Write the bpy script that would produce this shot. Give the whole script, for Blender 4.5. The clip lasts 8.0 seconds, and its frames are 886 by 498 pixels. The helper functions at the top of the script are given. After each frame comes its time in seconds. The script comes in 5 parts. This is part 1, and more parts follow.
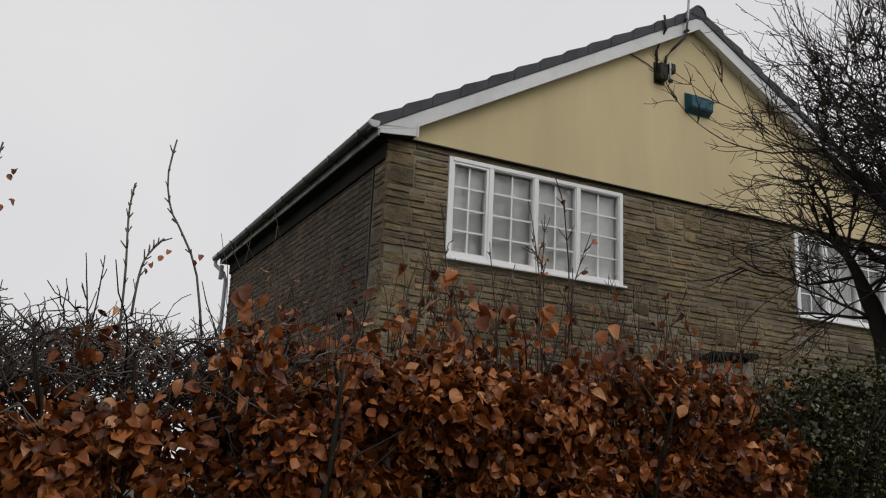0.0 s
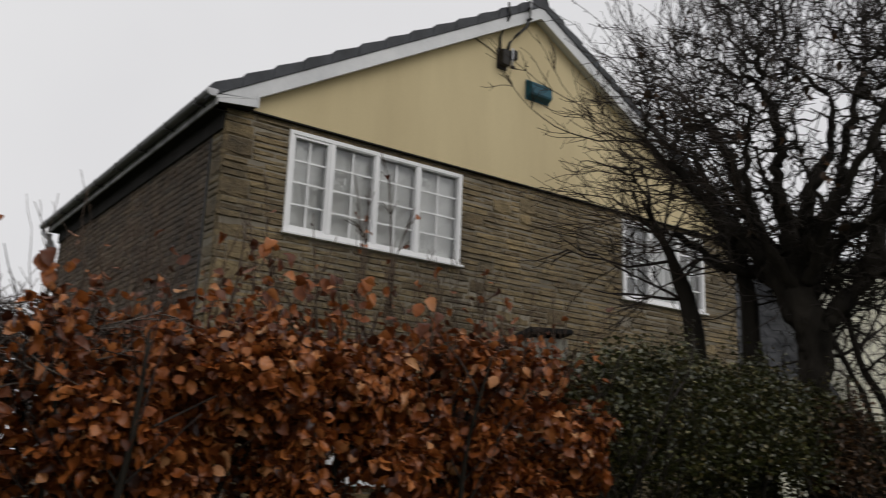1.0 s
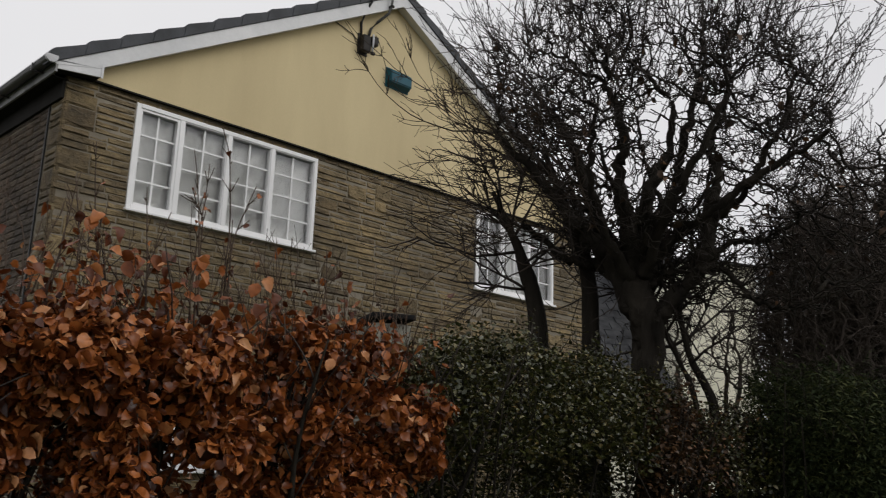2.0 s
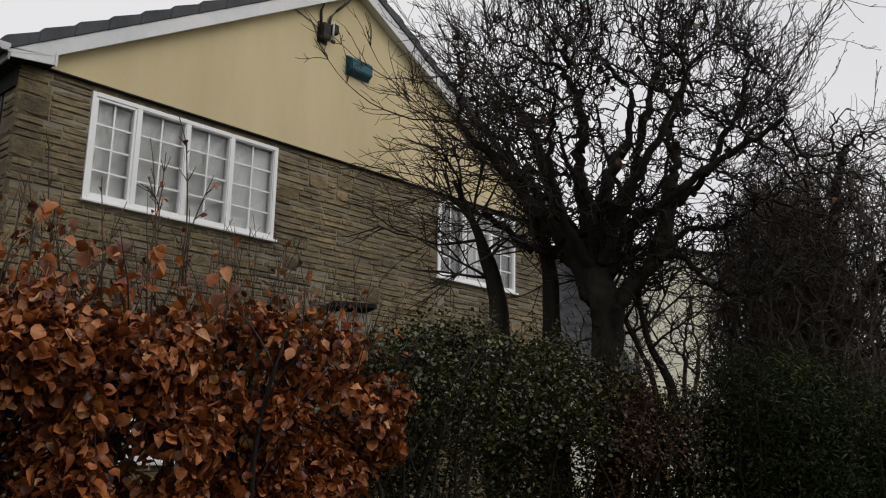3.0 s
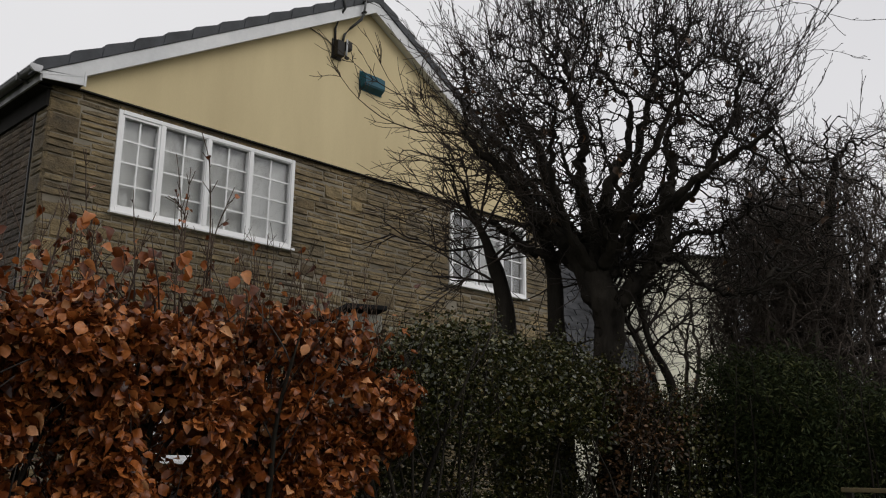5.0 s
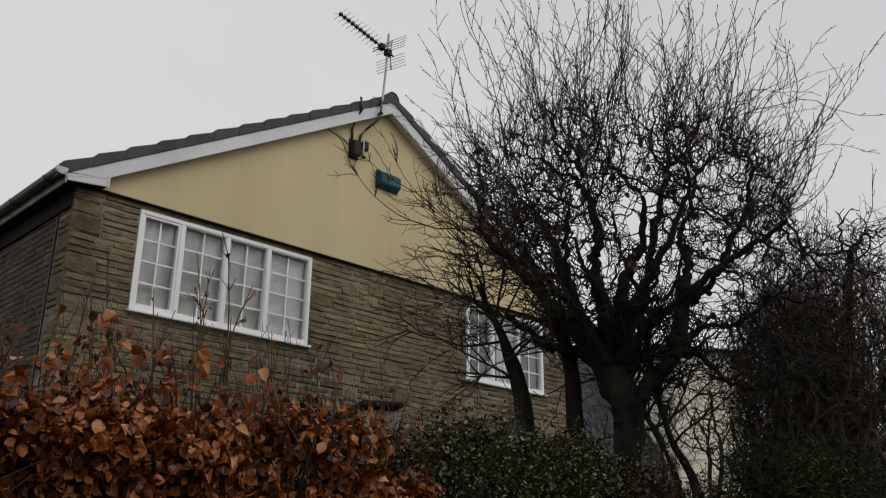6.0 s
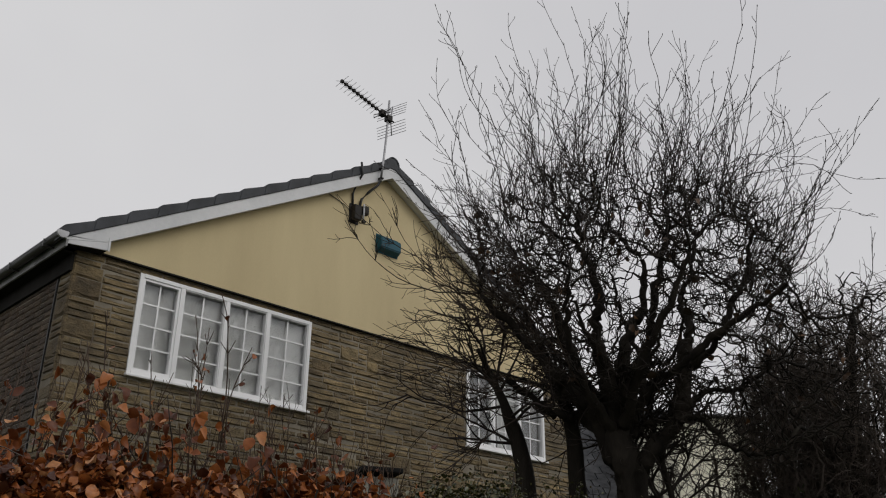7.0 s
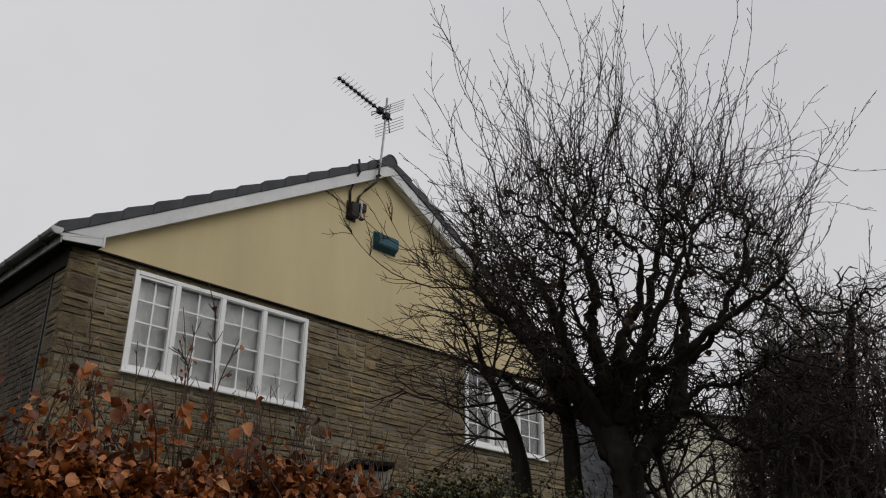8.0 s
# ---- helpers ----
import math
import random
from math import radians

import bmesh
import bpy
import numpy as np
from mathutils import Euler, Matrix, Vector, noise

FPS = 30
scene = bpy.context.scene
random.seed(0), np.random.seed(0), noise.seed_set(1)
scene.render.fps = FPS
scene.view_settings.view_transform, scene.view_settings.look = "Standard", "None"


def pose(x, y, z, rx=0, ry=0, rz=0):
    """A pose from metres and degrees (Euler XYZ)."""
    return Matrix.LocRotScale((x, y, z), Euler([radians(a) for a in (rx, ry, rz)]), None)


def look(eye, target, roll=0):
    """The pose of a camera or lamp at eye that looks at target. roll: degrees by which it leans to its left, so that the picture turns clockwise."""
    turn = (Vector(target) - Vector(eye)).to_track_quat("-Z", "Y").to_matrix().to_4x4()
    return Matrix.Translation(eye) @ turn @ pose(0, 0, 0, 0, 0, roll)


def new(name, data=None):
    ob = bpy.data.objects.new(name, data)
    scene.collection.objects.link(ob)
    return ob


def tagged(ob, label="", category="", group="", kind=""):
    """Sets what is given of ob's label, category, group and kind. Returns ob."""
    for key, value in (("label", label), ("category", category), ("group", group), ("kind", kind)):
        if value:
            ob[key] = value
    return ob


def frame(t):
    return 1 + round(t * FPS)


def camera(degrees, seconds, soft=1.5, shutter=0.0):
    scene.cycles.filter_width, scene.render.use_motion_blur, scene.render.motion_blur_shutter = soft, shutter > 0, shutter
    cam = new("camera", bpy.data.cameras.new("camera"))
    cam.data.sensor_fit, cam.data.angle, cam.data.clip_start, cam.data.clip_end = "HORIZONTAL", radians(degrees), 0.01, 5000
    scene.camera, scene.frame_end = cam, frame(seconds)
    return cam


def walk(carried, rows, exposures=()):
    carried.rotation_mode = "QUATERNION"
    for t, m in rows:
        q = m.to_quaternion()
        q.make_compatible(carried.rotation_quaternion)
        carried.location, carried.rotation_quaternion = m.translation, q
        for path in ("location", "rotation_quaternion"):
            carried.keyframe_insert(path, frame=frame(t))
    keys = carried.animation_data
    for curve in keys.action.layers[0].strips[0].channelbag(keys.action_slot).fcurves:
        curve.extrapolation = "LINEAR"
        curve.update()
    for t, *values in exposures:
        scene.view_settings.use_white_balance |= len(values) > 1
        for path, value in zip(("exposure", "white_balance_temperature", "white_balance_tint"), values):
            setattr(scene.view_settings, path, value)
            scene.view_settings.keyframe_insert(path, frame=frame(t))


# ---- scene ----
cam = camera(52.3, 8.0, soft=1.1, shutter=0.4)

PATH = [
    (0, (-3.204, -8.817, 1.145), (-2.36, -7.074, 1.646), 2.8),
    (0.3, (-3.203, -8.873, 1.138), (-2.362, -7.124, 1.621), 3.0),
    (0.5, (-3.184, -8.884, 1.121), (-2.318, -7.146, 1.6), 2.9),
    (0.7, (-3.153, -8.912, 1.111), (-2.147, -7.248, 1.581), 2.4),
    (1, (-3.077, -8.952, 1.096), (-1.95, -7.368, 1.568), 2.2),
    (1.2, (-3.058, -8.965, 1.086), (-1.849, -7.441, 1.552), 1.8),
    (1.5, (-3.004, -8.987, 1.071), (-1.727, -7.517, 1.53), 2.2),
    (1.7, (-2.993, -8.994, 1.066), (-1.683, -7.554, 1.522), 2.1),
    (2, (-2.964, -9.01, 1.067), (-1.603, -7.619, 1.528), 2.0),
    (3.5, (-2.954, -9.086, 1.042), (-1.529, -7.753, 1.479), 1.0),
    (4, (-3.164, -9.44, 0.928), (-1.76, -8.084, 1.364), 0.7),
    (5.5, (-3.219, -9.399, 0.923), (-1.857, -8.026, 1.433), 1.0),
    (5.7, (-3.242, -9.425, 0.912), (-1.909, -8.071, 1.537), 0.4),
    (6, (-3.218, -9.431, 0.914), (-1.898, -8.082, 1.577), 0.6),
    (6.2, (-3.235, -9.444, 0.906), (-1.924, -8.11, 1.615), 0.3),
    (6.5, (-3.206, -9.437, 0.915), (-1.92, -8.121, 1.698), 0.5),
    (7, (-3.209, -9.414, 0.898), (-1.927, -8.103, 1.696), 0.6),
    (7.5, (-3.181, -9.399, 0.872), (-1.901, -8.089, 1.675), 0.6),
    (8, (-3.084, -9.432, 0.842), (-1.811, -8.115, 1.646), 0.6),
]
walk(cam, [(t, look(eye, target, roll)) for t, eye, target, roll in PATH],
     [(0, 0.0), (1, 0.03), (2, 0.14), (4, 0.14), (5.5, 0.03), (6.3, -0.15), (8, -0.17)])

# ---------------------------------------------------------------- sky and light
world = bpy.data.worlds.new("overcast")
scene.world = world
world.use_nodes = True
wn, wl = world.node_tree.nodes, world.node_tree.links
wn.clear()
w_out = wn.new("ShaderNodeOutputWorld")
w_bg = wn.new("ShaderNodeBackground")
w_sky = wn.new("ShaderNodeTexSky")
w_sky.sky_type, w_sky.sun_disc = "NISHITA", False
w_sky.sun_elevation, w_sky.sun_rotation = radians(42), radians(155)
w_sky.air_density, w_sky.dust_density = 1.0, 6.0
w_grey = wn.new("ShaderNodeHueSaturation")
w_grey.inputs["Saturation"].default_value = 0.12
w_cloud = wn.new("ShaderNodeTexNoise")
w_cloud.inputs["Scale"].default_value, w_cloud.inputs["Detail"].default_value = 1.6, 4
w_ramp = wn.new("ShaderNodeValToRGB")
w_ramp.color_ramp.elements[0].position, w_ramp.color_ramp.elements[1].position = 0.3, 0.75
w_ramp.color_ramp.elements[0].color = (6.7, 6.65, 6.9, 1)
w_ramp.color_ramp.elements[1].color = (7.9, 7.85, 7.95, 1)
w_mix = wn.new("ShaderNodeMix")
w_mix.data_type = "RGBA"
w_mix.inputs[0].default_value = 0.93
wl.new(w_sky.outputs[0], w_grey.inputs["Color"])
wl.new(w_cloud.outputs["Fac"], w_ramp.inputs["Fac"])
wl.new(w_grey.outputs[0], w_mix.inputs[6])
wl.new(w_ramp.outputs[0], w_mix.inputs[7])
wl.new(w_mix.outputs[2], w_bg.inputs["Color"])
w_bg.inputs["Strength"].default_value = 0.1
wl.new(w_bg.outputs[0], w_out.inputs["Surface"])

sun = new("sun", bpy.data.lights.new("sun", "SUN"))
sun.data.energy, sun.data.angle, sun.data.color = 0.68, radians(40), (1.0, 0.97, 0.92)
sun.matrix_world = look((16, -30, 30), (3, -2, 2))


# ---------------------------------------------------------------- materials
def material(name, rough=0.7, metal=0.0):
    mat = bpy.data.materials.new(name)
    mat.use_nodes = True
    nodes, links = mat.node_tree.nodes, mat.node_tree.links
    shader = nodes["Principled BSDF"]
    shader.inputs["Roughness"].default_value, shader.inputs["Metallic"].default_value = rough, metal
    return mat, nodes, links, shader


def noise_node(nodes, links, scale, detail=4.0, stretch=(1, 1, 1), rough=0.55):
    co, mp, tex = nodes.new("ShaderNodeTexCoord"), nodes.new("ShaderNodeMapping"), nodes.new("ShaderNodeTexNoise")
    geo = nodes.new("ShaderNodeNewGeometry")
    nodes.remove(co)
    mp.inputs["Scale"].default_value = stretch
    tex.inputs["Scale"].default_value, tex.inputs["Detail"].default_value = scale, detail
    tex.inputs["Roughness"].default_value = rough
    links.new(geo.outputs["Position"], mp.inputs["Vector"])
    links.new(mp.outputs[0], tex.inputs["Vector"])
    return tex


def ramp_node(nodes, links, source, stops):
    ramp = nodes.new("ShaderNodeValToRGB")
    el = ramp.color_ramp.elements
    while len(el) < len(stops):
        el.new(0.5)
    for e, (at, col) in zip(el, stops):
        e.position, e.color = at, (*col, 1)
    links.new(source, ramp.inputs["Fac"])
    return ramp


def mix_node(nodes, links, a, b, fac, blend="MIX"):
    m = nodes.new("ShaderNodeMix")
    m.data_type, m.blend_type = "RGBA", blend
    for socket, value in ((m.inputs[0], fac), (m.inputs[6], a), (m.inputs[7], b)):
        if isinstance(value, (int, float)):
            socket.default_value = value
        elif isinstance(value, tuple):
            socket.default_value = (*value, 1)
        else:
            links.new(value, socket)
    return m.outputs[2]


def bump(nodes, links, shader, height, strength, distance):
    b = nodes.new("ShaderNodeBump")
    b.inputs["Strength"].default_value, b.inputs["Distance"].default_value = strength, distance
    links.new(height, b.inputs["Height"])
    links.new(b.outputs[0], shader.inputs["Normal"])


def two_scale(name, dark, light, big=0.8, small=25.0, rough=0.8, relief=0.004, stretch=(1, 1, 1), metal=0.0, grain=0.35, gloss=0.5):
    """A surface with large stains and fine grain."""
    mat, n, l, s = material(name, rough, metal)
    s.inputs["Specular IOR Level"].default_value = gloss
    a = noise_node(n, l, big, 5, stretch)
    b = noise_node(n, l, small, 6, stretch, 0.7)
    base = ramp_node(n, l, a.outputs["Fac"], [(0.3, dark), (0.72, light)])
    fine = ramp_node(n, l, b.outputs["Fac"], [(0.25, (0.55, 0.55, 0.55)), (0.75, (1, 1, 1))])
    l.new(mix_node(n, l, base.outputs[0], fine.outputs[0], grain, "MULTIPLY"), s.inputs["Base Color"])
    if relief:
        bump(n, l, s, b.outputs["Fac"], 0.6, relief)
    return mat


def stone_material(name, island, tones=((0.165, 0.125, 0.073), (0.245, 0.187, 0.104), (0.315, 0.245, 0.136), (0.20, 0.16, 0.102))):
    """Split-faced buff stone; each stone has its own tone, with damp stains over many stones."""
    mat, n, l, s = material(name, 0.86)
    if island:
        pick = n.new("ShaderNodeNewGeometry").outputs["Random Per Island"]
    else:
        pick = n.new("ShaderNodeObjectInfo").outputs["Random"]
    tone = ramp_node(n, l, pick, list(zip((0.0, 0.35, 0.75, 1.0), tones)))
    stain = noise_node(n, l, 0.75, 6, (1, 1, 0.55), 0.65)
    damp = ramp_node(n, l, stain.outputs["Fac"], [(0.36, (0.42, 0.42, 0.42)), (0.64, (1.1, 1.05, 0.96))])
    grain = noise_node(n, l, 38, 6, (1, 1, 1.6), 0.7)
    speck = ramp_node(n, l, grain.outputs["Fac"], [(0.3, (0.6, 0.6, 0.6)), (0.7, (1.12, 1.1, 1.06))])
    patch = noise_node(n, l, 5.5, 6, (1, 1, 1.2), 0.7)
    grime = ramp_node(n, l, patch.outputs["Fac"], [(0.34, (0.42, 0.44, 0.46)), (0.5, (0.9, 0.9, 0.88)), (0.68, (1.25, 1.22, 1.15))])
    c = mix_node(n, l, tone.outputs[0], damp.outputs[0], 0.9, "MULTIPLY")
    c = mix_node(n, l, c, grime.outputs[0], 0.8, "MULTIPLY")
    l.new(mix_node(n, l, c, speck.outputs[0], 0.75, "MULTIPLY"), s.inputs["Base Color"])
    pitched = noise_node(n, l, 14, 6, (0.8, 0.8, 1.25), 0.66)
    bump(n, l, s, pitched.outputs["Fac"], 1.0, 0.035)
    return mat


def leaf_material(name, stops, rough=0.5, sheer=0.15, island=True, gloss=0.35):
    mat, n, l, s = material(name, rough)
    s.inputs["Specular IOR Level"].default_value = gloss
    if island:
        pick = n.new("ShaderNodeNewGeometry").outputs["Random Per Island"]
    else:
        pick = n.new("ShaderNodeObjectInfo").outputs["Random"]
    tone = ramp_node(n, l, pick, stops)
    blotch = noise_node(n, l, 45, 4)
    spots = ramp_node(n, l, blotch.outputs["Fac"], [(0.3, (0.6, 0.55, 0.5)), (0.65, (1.1, 1.08, 1.05))])
    l.new(mix_node(n, l, tone.outputs[0], spots.outputs[0], 0.6, "MULTIPLY"), s.inputs["Base Color"])
    bump(n, l, s, blotch.outputs["Fac"], 0.3, 0.004)
    if sheer:
        tr = n.new("ShaderNodeBsdfTranslucent")
        mx = n.new("ShaderNodeMixShader")
        mx.inputs[0].default_value = sheer
        l.new(tone.outputs[0], tr.inputs["Color"])
        l.new(s.outputs[0], mx.inputs[1])
        l.new(tr.outputs[0], mx.inputs[2])
        l.new(mx.outputs[0], n["Material Output"].inputs["Surface"])
    return mat


STONE, STONE_JOINED = stone_material("split_stone", False), stone_material("split_stone_wall", True)
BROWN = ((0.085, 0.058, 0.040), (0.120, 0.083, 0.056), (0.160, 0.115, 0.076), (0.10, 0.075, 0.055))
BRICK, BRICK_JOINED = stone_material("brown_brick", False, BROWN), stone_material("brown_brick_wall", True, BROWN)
MORTAR = two_scale("mortar", (0.13, 0.11, 0.08), (0.36, 0.32, 0.25), 1.2, 60, 0.95, 0.003)
RENDER = two_scale("cream_render", (0.60, 0.49, 0.285), (0.735, 0.615, 0.365), 1.1, 140, 0.93, 0.003, (1, 1, 0.22), grain=0.2)
WHITE = two_scale("white_plastic", (0.86, 0.86, 0.86), (0.93, 0.93, 0.93), 1.5, 30, 0.32, 0, grain=0.06)
BOARD = two_scale("white_board", (0.60, 0.61, 0.62), (0.78, 0.78, 0.78), 2.2, 18, 0.45, 0.001, grain=0.25)
TILE = two_scale("dark_concrete_tile", (0.024, 0.027, 0.032), (0.062, 0.067, 0.078), 4, 45, 0.65, 0.008, grain=0.55)
# near-black: shade under the eaves and render edge is put into the colour
UNDER_SHADE = two_scale("under_shade", (0.012, 0.011, 0.010), (0.03, 0.028, 0.026), 2, 30, 0.9, 0, gloss=0.12)
GUTTER = two_scale("dark_gutter", (0.035, 0.034, 0.034), (0.075, 0.073, 0.07), 3, 40, 0.38, 0)
FASCIA = two_scale("grey_fascia", (0.12, 0.12, 0.12), (0.36, 0.36, 0.36), 3.5, 30, 0.5, 0.001, grain=0.4)
RIM = two_scale("gutter_rim", (0.42, 0.42, 0.43), (0.6, 0.6, 0.62), 6, 40, 0.4, 0)
TEAL = two_scale("teal_plastic", (0.0, 0.06, 0.09), (0.003, 0.095, 0.135), 6, 50, 0.45, 0, grain=0.2, gloss=0.3)
DARK = two_scale("dark_plastic", (0.010, 0.009, 0.008), (0.032, 0.026, 0.021), 14, 60, 0.6, 0, gloss=0.25)
CABLE = two_scale("black_cable", (0.015, 0.015, 0.015), (0.03, 0.03, 0.03), 8, 60, 0.5, 0)
ALU = two_scale("weathered_aluminium", (0.30, 0.30, 0.31), (0.48, 0.48, 0.49), 9, 60, 0.42, 0, metal=0.8)
BARK = two_scale("wet_bark", (0.011, 0.009, 0.007), (0.044, 0.037, 0.028), 5, 30, 0.85, 0.03, (1, 1, 0.25), grain=0.85, gloss=0.15)
TWIG = two_scale("twig_bark", (0.020, 0.016, 0.014), (0.055, 0.044, 0.038), 4, 50, 0.8, 0, grain=0.3, gloss=0.2)
PALE_TWIG = two_scale("pale_twig_bark", (0.05, 0.038, 0.028), (0.17, 0.14, 0.115), 7, 50, 0.5, 0, grain=0.3, gloss=0.5)
SHOOT = two_scale("shoot_bark", (0.035, 0.022, 0.014), (0.10, 0.066, 0.045), 5, 50, 0.7, 0, grain=0.3, gloss=0.25)
SPRAY = two_scale("spray_bark", (0.026, 0.019, 0.014), (0.07, 0.05, 0.036), 4, 50, 0.75, 0, grain=0.3, gloss=0.25)
THICKET = two_scale("thicket_bark", (0.048, 0.038, 0.031), (0.135, 0.106, 0.086), 4, 50, 0.75, 0, grain=0.35, gloss=0.3)
GRASS = two_scale("rough_grass", (0.03, 0.04, 0.016), (0.075, 0.085, 0.035), 0.5, 30, 0.95, 0.02, grain=0.6)
# near-black, so the slabs carry the shadow band of their underside
COPING = two_scale("shadow_dark_coping", (0.008, 0.008, 0.008), (0.022, 0.022, 0.022), 3, 40, 0.9, 0.004, gloss=0.12)
PALE_STONE = two_scale("pale_garden_stone", (0.13, 0.125, 0.10), (0.36, 0.345, 0.29), 4, 40, 0.9, 0.008)
CREAM_FAR = two_scale("pale_cream_render", (0.76, 0.73, 0.58), (0.84, 0.82, 0.68), 0.5, 40, 0.92, 0.002, grain=0.12)
RAIL = two_scale("weathered_rail", (0.05, 0.036, 0.014), (0.13, 0.095, 0.035), 6, 40, 0.8, 0.003, (3, 3, 1), grain=0.4)
SHED = two_scale("grey_green_boards", (0.16, 0.18, 0.16), (0.30, 0.33, 0.30), 2, 30, 0.8, 0.003)
ROOF_BROWN = two_scale("brown_roofing", (0.10, 0.055, 0.03), (0.20, 0.11, 0.06), 3, 30, 0.85, 0.004)
SLATE = two_scale("grey_slate", (0.03, 0.031, 0.034), (0.11, 0.112, 0.118), 2.5, 20, 0.85, 0.004, gloss=0.2)
INSIDE = two_scale("inner_plaster", (0.20, 0.19, 0.17), (0.28, 0.27, 0.25), 1, 20, 0.9, 0, grain=0.1)
CURTAIN = two_scale("net_curtain", (0.84, 0.84, 0.83), (0.89, 0.89, 0.88), 1.5, 40, 0.9, 0, (1, 1, 0.4), grain=0.05)
BEECH = [(0.0, (0.036, 0.011, 0.005)), (0.25, (0.108, 0.030, 0.009)), (0.5, (0.22, 0.064, 0.016)), (0.75, (0.34, 0.108, 0.026)), (0.93, (0.45, 0.17, 0.055)), (1.0, (0.58, 0.31, 0.15))]
BEECH_LEAF, BEECH_SINGLE = leaf_material("beech_leaf", BEECH, 0.33, 0.12, gloss=0.3), leaf_material("beech_leaf_single", BEECH[1:], 0.36, 0.25, False, gloss=0.3)
GREEN_LEAF = leaf_material("privet_leaf", [(0.0, (0.014, 0.017, 0.004)), (0.45, (0.036, 0.042, 0.010)), (0.8, (0.07, 0.07, 0.018)), (0.93, (0.10, 0.07, 0.022)), (1.0, (0.26, 0.25, 0.12))], 0.3, 0.08, gloss=0.5)
CONIFER = leaf_material("conifer_spray", [(0.0, (0.014, 0.022, 0.008)), (0.6, (0.030, 0.042, 0.014)), (1.0, (0.07, 0.076, 0.026))], 0.7, 0.06, gloss=0.15)
BROWN_LEAF = leaf_material("brown_leaf", [(0.0, (0.022, 0.013, 0.007)), (0.6, (0.055, 0.030, 0.014)), (1.0, (0.15, 0.075, 0.03))], 0.5, 0.1)

GLASS, gn, gl, gs = material("window_glass", 0.02)
gs.inputs["Transmission Weight"].default_value, gs.inputs["IOR"].default_value = 1.0, 1.45
gs.inputs["Base Color"].default_value = (0.985, 0.992, 0.99, 1)


# ---------------------------------------------------------------- mesh helpers
def part(name, bm, mat, parent=None, label="", smooth=False):
    """Links a bmesh, in world coordinates, as one mesh object under a thing or a part."""
    me = bpy.data.meshes.new(name)
    bm.to_mesh(me)
    bm.free()
    return link_part(name, me, mat, parent, label, smooth)


def link_part(name, me, mat, parent=None, label="", smooth=False):
    if mat and not me.materials:
        me.materials.append(mat)
    if smooth:
        me.polygons.foreach_set("use_smooth", [True] * len(me.polygons))
    ob = new(name, me)
    if parent:
        ob.parent = parent
        ob.matrix_parent_inverse = Matrix.Translation(-parent.location)
    return tagged(ob, label)


def thing(name, at, label, category, group="", kind=""):
    ob = new(name)
    ob.location = at
    ob.empty_display_size = 0.1
    return tagged(ob, label, category, group, kind)


def add_box(bm, lo, hi, bevel=0.0, turn=None):
    size = Vector(hi) - Vector(lo)
    mid = (Vector(hi) + Vector(lo)) / 2
    m = Matrix.Translation(mid) @ (turn or Matrix()) @ Matrix.Diagonal((*size, 1))
    made = bmesh.ops.create_cube(bm, size=1, matrix=m)["verts"]
    if bevel:
        edges = {e for v in made for e in v.link_edges}
        bmesh.ops.bevel(bm, geom=list(edges), offset=bevel, segments=2, affect="EDGES", profile=0.6)
    return bm


def box(lo, hi, bevel=0.0):
    return add_box(bmesh.new(), lo, hi, bevel)


def prism(points, axis, lo, hi):
    """A closed outline of (u, v) pushed along x or y from lo to hi; v is height."""
    bm = bmesh.new()
    place = (lambda u, v, d: (u, d, v)) if axis == "y" else (lambda u, v, d: (d, u, v))
    a = [bm.verts.new(place(u, v, lo)) for u, v in points]
    b = [bm.verts.new(place(u, v, hi)) for u, v in points]
    bm.faces.new(a)
    bm.faces.new(b[::-1])
    for i in range(len(a)):
        j = (i + 1) % len(a)
        bm.faces.new((a[i], b[i], b[j], a[j]))
    bmesh.ops.recalc_face_normals(bm, faces=bm.faces)
    return bm


def raw_mesh(name, verts, tris):
    me = bpy.data.meshes.new(name)
    verts, tris = np.asarray(verts, np.float32), np.asarray(tris, np.int32)
    me.vertices.add(len(verts))
    me.vertices.foreach_set("co", verts.ravel())
    me.loops.add(tris.size)
    me.loops.foreach_set("vertex_index", tris.ravel())
    me.polygons.add(len(tris))
    me.polygons.foreach_set("loop_start", np.arange(0, tris.size, 3, dtype=np.int32))
    me.update(calc_edges=True)
    return me


